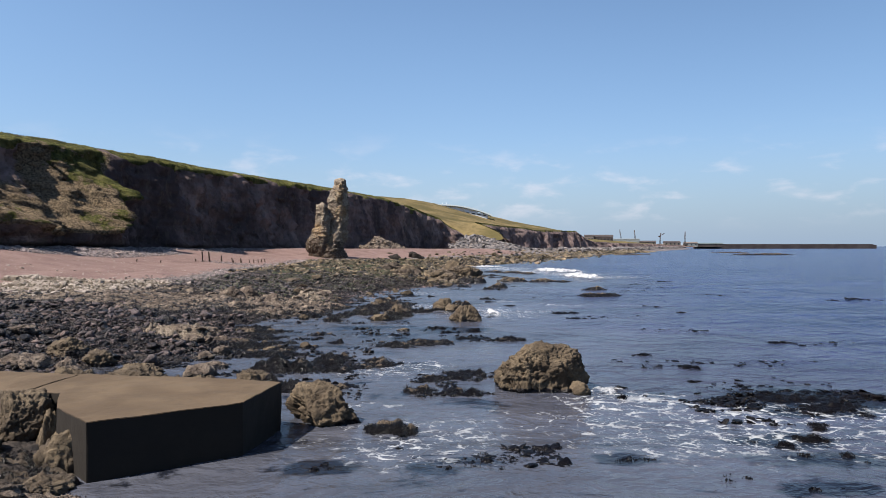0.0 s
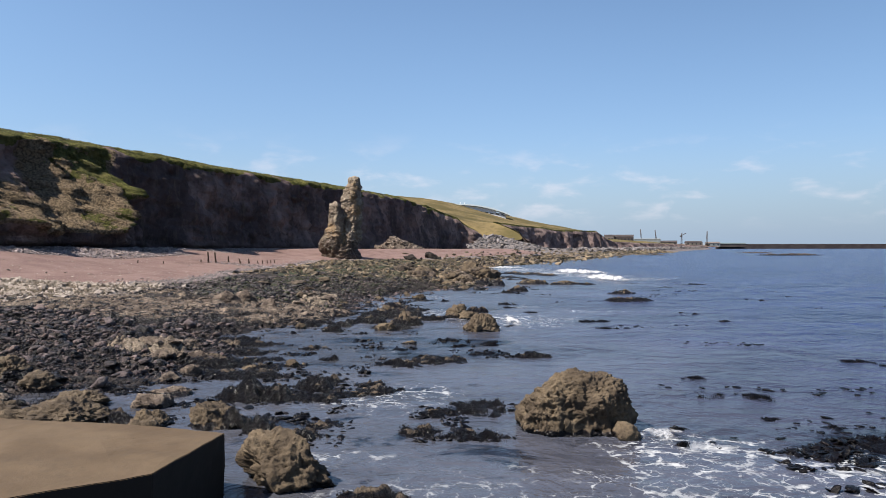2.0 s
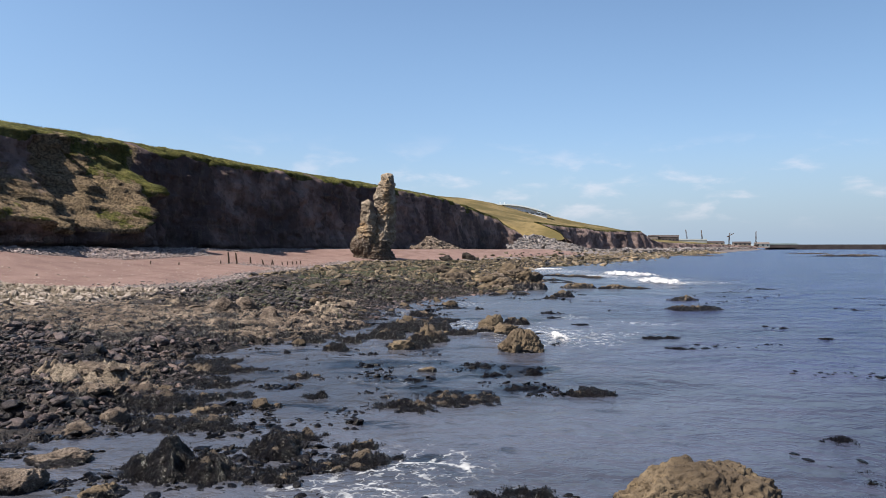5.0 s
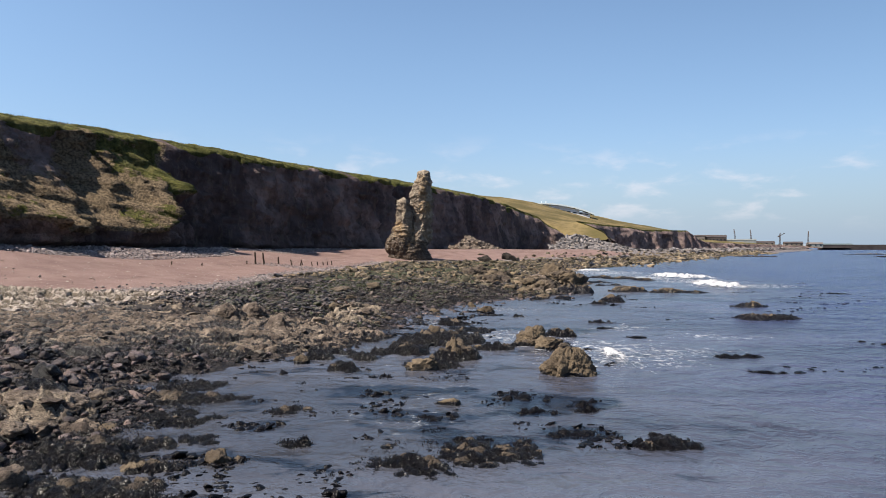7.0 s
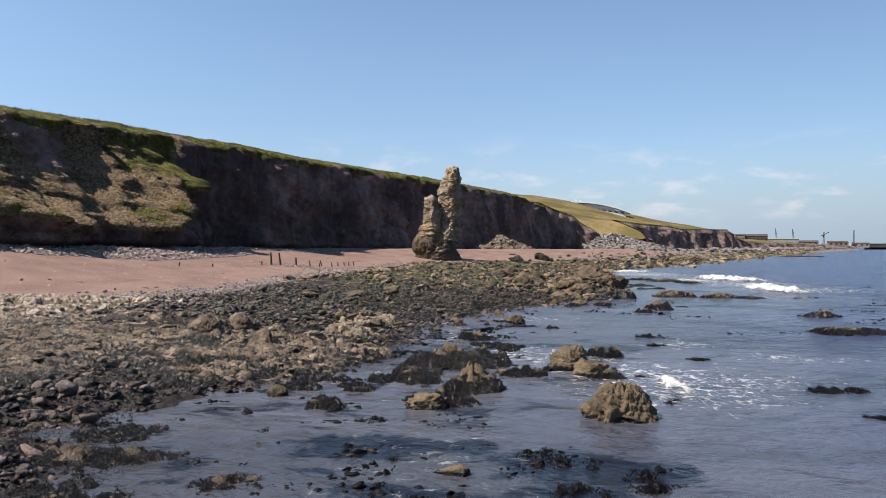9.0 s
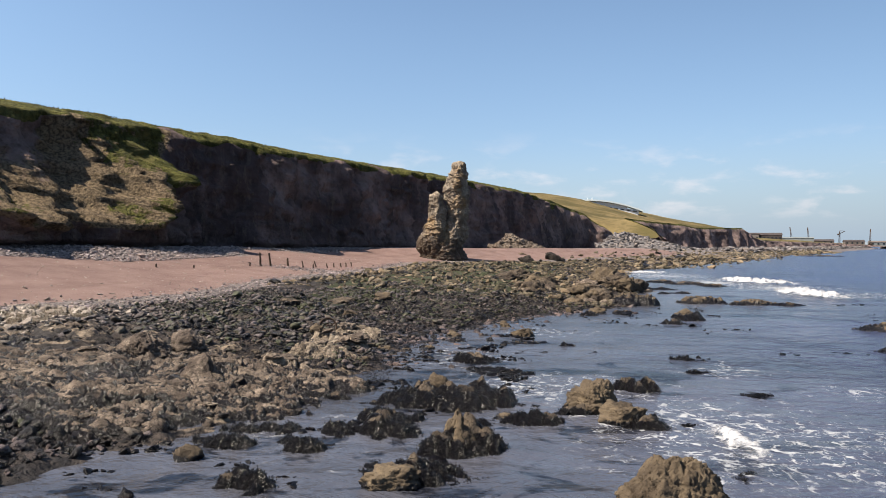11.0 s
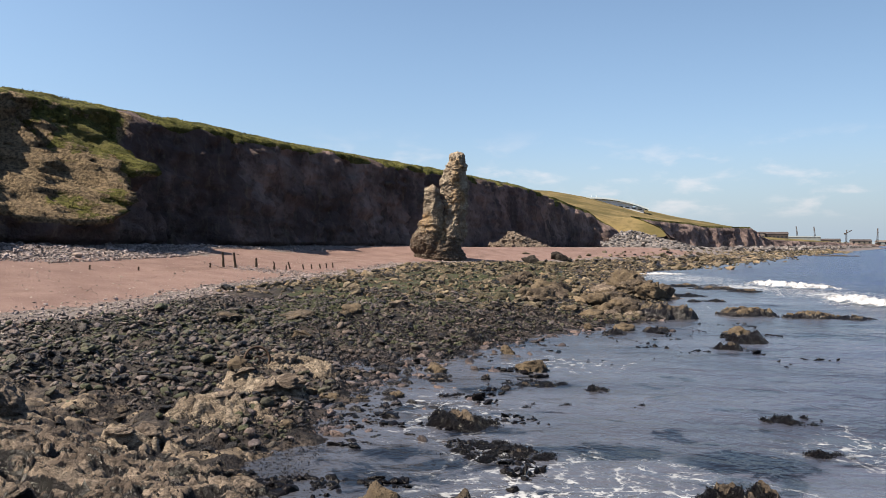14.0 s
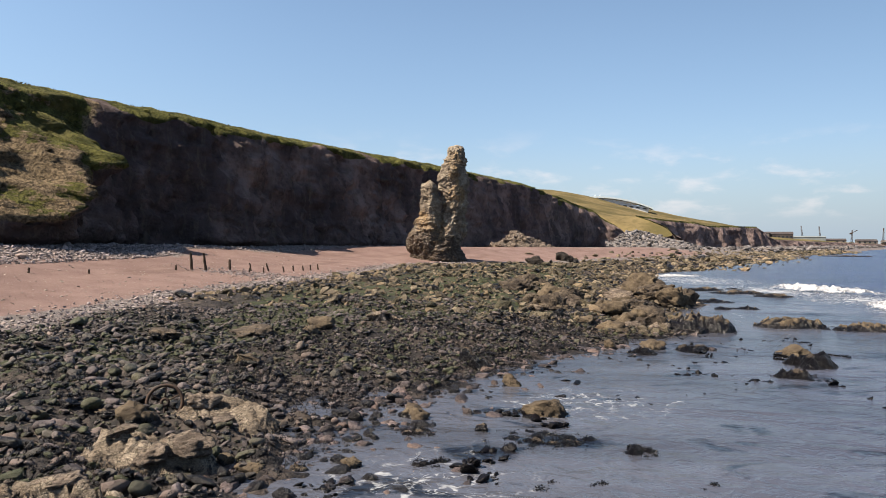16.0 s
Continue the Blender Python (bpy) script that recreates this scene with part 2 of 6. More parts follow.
def ground_material():
    """Sand, pebble bank and rocky foreshore, by the point attributes sand, pebble and green."""
    m, t, b = material("foreshore")
    p = n_geo(t, "Position")
    f1, f2, f3 = n_noise(t, p, 0.35, 5, 0.6), n_noise(t, p, 3.0, 6, 0.65), n_noise(t, p, 25, 4, 0.6)
    rock = n_mix(t, n_range(t, f1, 0.38, 0.64), (0.03, 0.024, 0.023), (0.115, 0.088, 0.072))
    rock = n_mix(t, n_range(t, f2, 0.42, 0.60), rock, (0.008, 0.006, 0.007))
    tan = n_mix(t, n_range(t, f2, 0.36, 0.62), (0.42, 0.325, 0.235), (0.09, 0.068, 0.052))
    tan = n_mix(t, n_range(t, f3, 0.5, 0.7, 0, 0.6), tan, (0.05, 0.036, 0.024))
    lw = n_math(t, "ADD", n_attr(t, "ledge"), n_math(t, "MULTIPLY", n_math(t, "SUBTRACT", n_noise(t, p, 0.8, 6, 0.72), 0.5), 1.7))
    rock = n_mix(t, n_range(t, lw, 0.5, 0.66), rock, tan)
    g = n_range(t, n_math(t, "ADD", n_attr(t, "green"), n_math(t, "MULTIPLY", n_math(t, "SUBTRACT", f2, 0.5), 1.6)), 0.5, 0.8)
    rock = n_mix(t, g, rock, (0.05, 0.06, 0.022))
    sand = n_mix(t, n_range(t, f1, 0.3, 0.7), (0.25, 0.156, 0.137), (0.345, 0.228, 0.20))
    wet = n_noise(t, n_scaled(t, p, (0.16, 0.035, 1.0)), 1.6, 5, 0.6, 0.6)
    sand = n_mix(t, n_range(t, wet, 0.5, 0.68, 0, 0.55), sand, (0.19, 0.118, 0.097))
    sand = n_mix(t, n_range(t, f3, 0.62, 0.75, 0, 0.6), sand, (0.66, 0.56, 0.5))
    cells = n_voronoi(t, p, 3.2, out="Color")
    grey = n_split(t, cells, 0)
    peb = n_mix(t, grey, (0.3, 0.25, 0.24), (0.85, 0.77, 0.74))
    peb = n_mix(t, n_range(t, n_voronoi(t, p, 3.2), 0.12, 0.2, 0, 0.7), peb, (0.08, 0.06, 0.055))
    wob = n_math(t, "MULTIPLY", n_math(t, "SUBTRACT", n_noise(t, p, 0.9, 6, 0.7), 0.5), 1.3)
    s = n_range(t, n_math(t, "ADD", n_attr(t, "sand"), wob), 0.4, 0.6)
    k = n_range(t, n_math(t, "ADD", n_attr(t, "pebble"), wob), 0.45, 0.6)
    c = n_mix(t, k, n_mix(t, s, rock, sand), peb)
    h = n_mix(t, n_math(t, "MAXIMUM", s, k), f2, n_math(t, "MULTIPLY", f3, 0.3))
    finish(t, b, c, n_range(t, s, 0, 1, 0.72, 0.95), n_bump(t, h, 1.0, 0.2), 0.25)
    return m


m_ground = ground_material()


def cliff_material():
    """Grey-brown boulder clay over limestone, grass where the point attribute 'grass' is high."""
    m, t, b = material("cliff")
    p = n_geo(t, "Position")
    q = n_scaled(t, p, (1.0, 1.0, 0.8))
    f1, f2, f3 = n_noise(t, q, 0.11, 6, 0.62), n_noise(t, q, 0.7, 6, 0.65), n_noise(t, p, 3.2, 5, 0.65)
    streak = n_noise(t, n_scaled(t, p, (1.2, 1.2, 0.12)), 0.9, 5, 0.6)
    c = n_mix(t, n_range(t, f1, 0.36, 0.66), (0.155, 0.114, 0.113), (0.48, 0.345, 0.315))
    c = n_mix(t, n_range(t, f2, 0.45, 0.7, 0, 0.6), c, (0.075, 0.062, 0.055))
    c = n_mix(t, n_range(t, streak, 0.52, 0.7, 0, 0.5), c, (0.30, 0.25, 0.2))
    c = n_mix(t, n_range(t, n_math(t, "ADD", n_attr(t, "clay"), n_math(t, "SUBTRACT", f2, 0.5)), 0.45, 0.75, 0, 0.85), c, n_mix(t, n_range(t, f3, 0.38, 0.62), (0.13, 0.096, 0.055), (0.44, 0.325, 0.195)))
    gr = n_mix(t, n_range(t, f2, 0.36, 0.66), (0.085, 0.092, 0.024), (0.25, 0.235, 0.07))
    gr = n_mix(t, n_range(t, f3, 0.45, 0.62, 0, 0.75), gr, (0.06, 0.06, 0.02))
    gr = n_mix(t, n_range(t, f1, 0.5, 0.65, 0, 0.5), gr, (0.26, 0.225, 0.09))
    w = n_math(t, "ADD", n_attr(t, "grass"), n_math(t, "MULTIPLY", n_math(t, "SUBTRACT", n_noise(t, p, 0.55, 6, 0.7), 0.5), 1.5))
    c = n_mix(t, n_range(t, w, 0.46, 0.6), c, gr)
    finish(t, b, c, 0.95, n_bump(t, n_math(t, "ADD", f2, n_math(t, "MULTIPLY", f3, 0.7)), 1.0, 0.9), 0.12)
    return m


m_cliff = cliff_material()


def turf_material():
    m, t, b = material("dry turf")
    p = n_geo(t, "Position")
    f1, f2 = n_noise(t, p, 0.03, 5, 0.6), n_noise(t, p, 0.35, 6, 0.7)
    c = n_mix(t, n_range(t, f1, 0.42, 0.58), (0.145, 0.119, 0.05), (0.28, 0.21, 0.102))
    c = n_mix(t, n_range(t, f2, 0.45, 0.7, 0, 0.7), c, (0.125, 0.106, 0.045))
    finish(t, b, c, 0.95, n_bump(t, f2, 0.8, 0.8), 0.1)
    return m


m_turf = turf_material()


def water_material():
    m, t, b = material("sea water")
    p = n_geo(t, "Position")
    w1 = n_noise(t, n_scaled(t, p, (0.8, 1.0, 1.0)), 0.4, 3, 0.5, 0.3)
    w2 = n_noise(t, n_scaled(t, p, (0.85, 1.0, 1.0)), 1.4, 4, 0.55, 0.5)
    w3 = n_noise(t, n_scaled(t, p, (0.8, 1.0, 1.0)), 6.0, 3, 0.5)
    h = n_math(t, "ADD", n_math(t, "MULTIPLY", w1, 1.0), n_math(t, "ADD", n_math(t, "MULTIPLY", w2, 0.5), n_math(t, "MULTIPLY", w3, 0.09)))
    silt = n_attr(t, "silt")
    body = n_mix(t, silt, (0.033, 0.048, 0.134), (0.094, 0.099, 0.122))
    calm = n_noise(t, n_scaled(t, p, (0.05, 0.16, 1.0)), 1.0, 5, 0.6, 0.8)
    tone = t.nodes.new("ShaderNodeVectorMath")
    tone.operation = "SCALE"
    plug(t, tone.inputs[0], body)
    plug(t, tone.inputs["Scale"], n_range(t, calm, 0.36, 0.64, 0.72, 1.28))
    body = tone.outputs[0]
    # weed beds that show through the shallow water
    bed = n_noise(t, n_scaled(t, p, (0.75, 1.2, 1.0)), 0.5, 6, 0.66, 0.7)
    bed = n_math(t, "MULTIPLY", n_range(t, bed, 0.55, 0.63), n_attr(t, "bed"))
    body = n_mix(t, bed, body, (0.005, 0.007, 0.014))
    sunk = n_math(t, "ADD", n_attr(t, "shoal"), n_math(t, "MULTIPLY", n_math(t, "SUBTRACT", n_noise(t, p, 1.3, 6, 0.7, 0.5), 0.5), 1.3))
    body = n_mix(t, n_range(t, sunk, 0.36, 0.66, 0.0, 0.93), body, (0.004, 0.0045, 0.009))
    # foam: lacy cells, denser where the attribute is high
    warp = t.nodes.new("ShaderNodeTexNoise")
    plug(t, warp.inputs["Vector"], p)
    warp.inputs["Scale"].default_value, warp.inputs["Detail"].default_value = 1.1, 3
    add = t.nodes.new("ShaderNodeVectorMath")
    add.operation = "ADD"
    plug(t, add.inputs[0], n_scaled(t, p, (0.95, 1.05, 1.0)))
    plug(t, add.inputs[1], warp.outputs["Color"])
    fray = t.nodes.new("ShaderNodeTexNoise")
    plug(t, fray.inputs["Vector"], p)
    fray.inputs["Scale"].default_value, fray.inputs["Detail"].default_value = 3.6, 5
    add2 = t.nodes.new("ShaderNodeVectorMath")
    add2.operation = "MULTIPLY_ADD"
    plug(t, add2.inputs[0], fray.outputs["Color"])
    add2.inputs[1].default_value = (0.5, 0.5, 0.0)
    plug(t, add2.inputs[2], add.outputs[0])
    w1_, w2_ = n_voronoi(t, add2.outputs[0], 1.1, "DISTANCE_TO_EDGE"), n_voronoi(t, add2.outputs[0], 3.0, "DISTANCE_TO_EDGE")
    patch = n_noise(t, add.outputs[0], 1.1, 8, 0.72, 0.6)
    swell_ = n_math(t, "MULTIPLY", n_math(t, "SUBTRACT", n_noise(t, p, 2.2, 6, 0.7), 0.52), 0.5)
    lace = n_math(t, "MAXIMUM", n_range(t, n_math(t, "SUBTRACT", w1_, swell_), 0.07, -0.02, 0.0, 0.9), n_range(t, n_math(t, "SUBTRACT", w2_, swell_), 0.05, -0.03, 0.0, 0.7))
    amount = n_attr(t, "foam")
    solid = n_range(t, n_math(t, "ADD", patch, n_math(t, "MULTIPLY", amount, 0.55)), 0.96, 1.2)
    thin = n_math(t, "MULTIPLY", lace, n_range(t, n_math(t, "ADD", patch, n_math(t, "MULTIPLY", amount, 0.75)), 0.7, 0.98))
    thin = n_math(t, "MULTIPLY", thin, n_range(t, amount, 0.1, 0.3))
    fm = n_math(t, "MAXIMUM", solid, n_math(t, "MULTIPLY", thin, 0.85))
    c = n_mix(t, fm, body, (0.8, 0.82, 0.84))
    rough = n_range(t, fm, 0, 1, 0.2, 0.85)
    h = n_math(t, "MULTIPLY", h, n_range(t, silt, 0.2, 0.95, 1.35, 0.33))
    finish(t, b, c, rough, n_bump(t, h, 1.0, 0.8), 0.5)
    b.inputs["IOR"].default_value = 1.333
    return m


m_water = water_material()


def plain(name, a, c, rough=0.7, scale=4.0, metal=0.0, bump=0.3):
    m, t, b = material(name)
    p = n_geo(t, "Position")
    f = n_noise(t, p, scale, 6, 0.65)
    g = n_noise(t, p, scale * 9, 4, 0.6)
    col = n_mix(t, n_range(t, f, 0.35, 0.68), a, c)
    col = n_mix(t, n_range(t, g, 0.55, 0.75, 0, 0.35), col, [0.4 * v for v in a])
    finish(t, b, col, rough, n_bump(t, g, bump, 0.03), 0.3)
    b.inputs["Metallic"].default_value = metal
    return m


def concrete_material():
    """Brown sea-worn concrete; its flanks are coloured dark in place of their shade."""
    m, t, b = material("sea-worn concrete")
    p = n_geo(t, "Position")
    f1, f2, f3 = n_noise(t, p, 0.55, 5, 0.6, 0.5), n_noise(t, p, 3.0, 6, 0.7), n_noise(t, p, 40, 3, 0.6)
    c = n_mix(t, n_range(t, f1, 0.36, 0.66), (0.125, 0.082, 0.045), (0.175, 0.12, 0.07))
    c = n_mix(t, n_range(t, f2, 0.5, 0.72, 0, 0.5), c, (0.095, 0.066, 0.041))
    c = n_mix(t, n_range(t, f3, 0.6, 0.72, 0, 0.6), c, (0.06, 0.042, 0.028))
    c = n_mix(t, n_range(t, n_voronoi(t, p, 3.0), 0.07, 0.04, 0, 0.7), c, (0.03, 0.022, 0.015))
    # steep faces get a near-black colour that stands in for shade
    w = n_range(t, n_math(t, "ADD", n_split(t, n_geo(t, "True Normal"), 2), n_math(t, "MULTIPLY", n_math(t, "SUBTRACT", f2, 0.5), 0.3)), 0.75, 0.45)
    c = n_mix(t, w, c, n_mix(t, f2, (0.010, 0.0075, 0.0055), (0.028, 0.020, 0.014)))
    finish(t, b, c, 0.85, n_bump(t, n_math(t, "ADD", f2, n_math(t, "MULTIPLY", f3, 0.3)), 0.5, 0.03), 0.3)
    return m


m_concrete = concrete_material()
m_timber = plain("tarred timber", (0.05, 0.032, 0.022), (0.11, 0.075, 0.05), 0.9, 3.0)
m_rust = plain("rusted steel", (0.05, 0.035, 0.03), (0.12, 0.07, 0.045), 0.8, 2.0)
m_wall = plain("pale painted wall", (0.85, 0.87, 0.9), (0.95, 0.96, 0.98), 0.7, 0.2)
m_roof = plain("blue-green metal roof", (0.78, 0.90, 0.95), (0.85, 0.95, 1.0), 0.5, 0.1)
m_dark = plain("dark pier stone", (0.07, 0.055, 0.055), (0.12, 0.1, 0.095), 0.9, 0.1)
m_store = plain("weathered warehouse cladding", (0.24, 0.27, 0.28), (0.33, 0.36, 0.36), 0.7, 0.2)
m_slate = plain("grey-green shed roof", (0.10, 0.14, 0.14), (0.16, 0.20, 0.20), 0.7, 0.1)
m_brick = plain("brick shed", (0.19, 0.155, 0.14), (0.27, 0.23, 0.21), 0.9, 0.2)
m_glass = plain("dark window", (0.02, 0.03, 0.04), (0.04, 0.05, 0.06), 0.15, 0.5)
m_rubber = plain("black rubber", (0.012, 0.012, 0.012), (0.03, 0.028, 0.026), 0.7, 5.0)

# ---- the lie of the land ----
SHORE_Y = (-60, 0, 12, 18, 22, 25, 28, 30.5, 33, 36, 38, 42, 47, 52, 58, 65, 69, 73, 77, 80, 83, 95, 108, 131, 157, 191, 232, 268, 300, 480, 700, 930, 1000, 1300)
SHORE_X = (-14, -9, -7.5, -7.5, -9, -10.2, -9.5, -8, -8, -7.6, -9.6, -9, -6.2, -4.6, -5.4, -4.0, -2.0, -0.4, 3.0, 6.3, 9, 11, 13.5, 14.5, 19, 36, 56, 74, 82, 183, 300, 420, 450, 520)
EDGE_Y = (-60, 20, 48, 56, 64, 70, 84, 104, 115, 130, 140, 155, 175, 205, 240, 300, 330)  # where rocks give way to sand
EDGE_X = (-45, -36, -25, -22.5, -19.2, -17.8, -18.4, -16, -14.8, -15, -9, 4, 16, 33, 50, 60, 60)


def shore_x(y):
    return np.interp(y, SHORE_Y, SHORE_X)


def ledge_zone(x, y):
    """Where bare limestone ledges break through the stones."""
    w = 2.2 * vnoise(np.stack([np.ravel(x) * 0.2, np.ravel(y) * 0.2, 0 * np.ravel(x)], 1), 77).reshape(np.shape(x))
    return np.maximum(smooth(42, 45, y + w) * smooth(57.5, 54.5, y + w), 0.7 * smooth(84, 92, y + w) * smooth(-14, -2, x))


def land(x, y, detail=True):
    """Height of the ground: rock shelf rising from the waterline, then sand up to the cliff foot."""
    x, y = np.asarray(x, float), np.asarray(y, float)
    u, w = shore_x(y) - x, np.interp(y, EDGE_Y, EDGE_X) - x
    ez = np.interp(y, (50, 84, 104, 120, 140, 160, 240), (1.5, 1.5, 1.6, 1.7, 1.75, 1.9, 2.6))
    k = np.interp(y, (40, 90, 120), (0.125, 0.125, 0.16))
    z = np.where(u > 0, ez * np.tanh(k * np.maximum(u, 0) / ez), np.maximum(0.14 * u, -3.5))
    z = z + np.minimum(0.085 * np.maximum(w, 0) + 0.09 * np.maximum(w - 11, 0), 3.2)
    cap = np.interp(y, (60, 85, 115, 145, 205, 345), (4.9, 4.7, 4.15, 4.15, 3.7, 3.0))
    z = cap - 0.3 * np.logaddexp(0, (cap - z) / 0.3)
    rocky = smooth(-1.5, 1.5, -w)
    p = np.stack([x, y, 0 * x], -1).reshape(-1, 3)
    if detail:
        high, gap = pavement(x, y, 15)
        r = 0.5 * ridged(p * np.array([0.8, 1.1, 1]), 4, 0.6, 15).reshape(x.shape)
        z = z + rocky * ledge_zone(x, y) * smooth(-1.5, 2.5, u) * (0.12 * r + 0.18 * high - 0.14 * gap - 0.1)
    z = z + rocky * (0.2 * fbm(p * 0.16, 3, 0.5, 3) + (0.2 * ridged(p * 0.55, 4, 0.55, 5) - 0.12 if detail else 0)).reshape(x.shape)
    return z + (1 - rocky) * 0.12 * fbm(p * 0.07, 3, 0.5, 11).reshape(x.shape)


# ---- ground sheet ----
gy = np.concatenate([np.arange(-60, 6, 2.0), np.arange(6, 20, 0.28), np.arange(20, 72, 0.15), np.arange(72, 110, 0.3), np.arange(110, 170, 0.6), np.arange(170, 340, 2.0), np.arange(340, 1320, 20.0)])
gu = np.concatenate([np.arange(-60, -8, 4.0), np.arange(-8, -2, 0.4), np.arange(-2, 16, 0.17), np.arange(16, 26, 0.35), np.arange(26, 42, 0.8), np.arange(42, 98, 4.0)])
yy, uu = np.meshgrid(gy, gu, indexing="ij")
xx = shore_x(yy) - uu
zz = land(xx, yy)
sand = smooth(-1.2, 1.2, np.interp(yy, EDGE_Y, EDGE_X) - xx) * (1 - smooth(300, 330, yy))
CLIFF_Y = (-60, 30, 65, 90, 106, 116, 125, 145, 171, 200, 245, 300, 325)
CLIFF_X = (-86, -72, -62, -54, -48, -45.5, -41.4, -36.5, -27, -16, -2, 6, 10)
FOOT_Y = (-60, 60, 75, 85, 92, 100, 106, 112, 120, 145, 171, 205)  # foot of the cliff
FOOT_X = (-70, -52, -43, -39.5, -38.5, -37.5, -38, -41, -38.5, -31.5, -22, -9)
toe = xx - np.interp(yy, FOOT_Y, FOOT_X)
reach = np.interp(yy, (60, 80, 105, 125, 150, 200), (7.0, 6.0, 5.5, 7.0, 6.0, 5.0))
pebble = np.maximum(smooth(1.15, 0.85, toe / reach), 0.75 * smooth(2.6, 0.4, np.abs(np.interp(yy, EDGE_Y, EDGE_X) - xx - 1.4)))
pebble = np.maximum(pebble, 0.85 * np.exp(-(((xx + 23.5) / 5.5) ** 2) - ((yy - 52.5) / 5.0) ** 2))
pebble = np.maximum(pebble, smooth(235, 260, yy) * 0.9)
green = smooth(5, 10, uu) * smooth(1.0, -6.0, np.interp(yy, EDGE_Y, EDGE_X) - xx) * smooth(52, 66, yy) * 0.75
block, crack = pavement(xx, yy, 15)
bare = smooth(-0.35, 0.25, block) * (1 - 0.9 * crack)
ground = tagged(new("ground", mesh_of("ground", np.stack([xx, yy, zz], -1).reshape(-1, 3), grid_faces(*xx.shape)[:, ::-1], m_ground, True, {"sand": sand.ravel(), "pebble": pebble.ravel(), "green": green.ravel(), "ledge": (ledge_zone(xx, yy) * bare).ravel()})), "red sand and weedy rock foreshore below the cliff", "beach", kind="structure")

# ---- sea ----
FOAM = []  # x, y, length across, length along, amount


def foam(x, y, a, b, amount):
    FOAM.append((x, y, a, b, amount))


foam(7.0, 19.4, 2.6, 1.4, 0.95)
foam(10.0, 17.8, 3.4, 1.7, 0.88)
foam(13.0, 16.8, 3.4, 1.4, 0.8)
foam(5.0, 17.5, 2.5, 1.2, 0.6)
foam(0.6, 25.6, 1.8, 1.4, 0.85)
foam(2.0, 17.0, 3.0, 2.2, 0.42)
foam(-1.0, 19.0, 2.0, 0.8, 0.5)
foam(6.0, 50.0, 4.0, 1.5, 0.48)
foam(-1.0, 58.0, 3.0, 4.0, 0.52)
foam(3.0, 66.0, 4.0, 3.0, 0.48)
foam(0.8, 54.0, 2.4, 2.4, 0.51)
foam(24.0, 118.0, 6.0, 9.0, 1.05)
foam(29.0, 108.0, 6.0, 6.0, 1.0)
foam(22.0, 137.0, 7.0, 10.0, 0.95)
foam(33.0, 128.0, 7.0, 5.0, 0.4)
foam(9.0, 56.0, 3.0, 2.5, 0.5)
foam(13.0, 52.0, 4.0, 2.0, 0.5)
foam(21.0, 150.0, 5.0, 8.0, 0.85)
foam(7.4, 45.5, 1.6, 4.0, 0.62)
foam(10.5, 46.5, 3.5, 2.5, 0.5)
foam(26.0, 128.0, 10.0, 18.0, 0.42)
foam(31.0, 98.0, 7.0, 5.0, 0.9)
foam(7.0, 46.5, 5.0, 5.0, 0.66)
foam(2.5, 52.0, 5.0, 3.5, 0.58)
foam(9.0, 16.0, 7.0, 3.5, 0.66)
foam(0.5, 15.5, 3.5, 3.0, 0.58)
foam(0.0, 25.0, 3.0, 2.6, 0.62)
foam(0.0, 36.0, 4.0, 6.0, 0.34)
SHOALS = [
    (2.7, 37.3, 1.6, 0.8),
    (2.9, 35.6, 1.2, 0.5),
    (4.4, 36.8, 1.4, 0.7),
    (3.8, 33.6, 1.2, 0.5),
    (0.2, 34.8, 1.3, 0.5),
    (0.4, 33.6, 1.0, 0.4),
    (1.8, 32.7, 1.6, 0.5),
    (-1.4, 37.9, 1.8, 0.9),
    (0.3, 38.1, 1.2, 0.5),
    (12.3, 19.2, 3, 1.5),
    (12.1, 17.8, 2.5, 1),
    (9.3, 14.9, 1.5, 0.6),
    (9.5, 13.4, 1.2, 0.5),
    (4.9, 13.7, 0.8, 0.4),
    (8.1, 11.6, 1.2, 0.4),
    (-1.7, 13.6, 1.0, 0.5),
    (3.5, 54.7, 0.8, 0.5),
    (0.1, 56.2, 1.0, 0.5),
    (-1.6, 54.0, 0.8, 0.5),
    (1.8, 62.0, 1.3, 0.5),
    (-0.1, 60.9, 1.0, 0.5),
    (6.0, 54.3, 1.5, 0.8),
    (3.4, 54.8, 1.2, 0.6),
]  # weed beds under the surface: x, y, half lengths
wx = np.concatenate([-np.geomspace(1200, 42, 12), np.arange(-40, 46, 0.5), np.geomspace(46, 3600, 60)])
wy = np.concatenate([-np.geomspace(900, 42, 12), np.arange(-40, 150, 0.5), np.geomspace(150.5, 4300, 90)])
vx, vy = np.meshgrid(wx, wy, indexing="ij")
off = vx - shore_x(vy)
p3 = np.stack([vx, vy, 0 * vx], -1).reshape(-1, 3)
swell = (0.05 * fbm(p3 * np.array([0.12, 0.3, 1]), 2, 0.5, 21) + 0.035 * fbm(p3 * np.array([0.5, 0.8, 1]), 2, 0.5, 23)).reshape(vx.shape) * smooth(-1, 8, off) * smooth(260, 120, vy)
amount = np.zeros_like(vx)
for fx, fy, fa, fb, fk in FOAM:
    amount = np.maximum(amount, fk * np.exp(-(((vx - fx) / fa) ** 2) - ((vy - fy) / fb) ** 2))
amount = np.maximum(amount, 0.3 * smooth(14, 4, off) * smooth(-6, 0, off) * smooth(-0.1, 0.7, vnoise(p3 * 0.13, 31)).reshape(vx.shape))
shoal = np.zeros_like(vx)
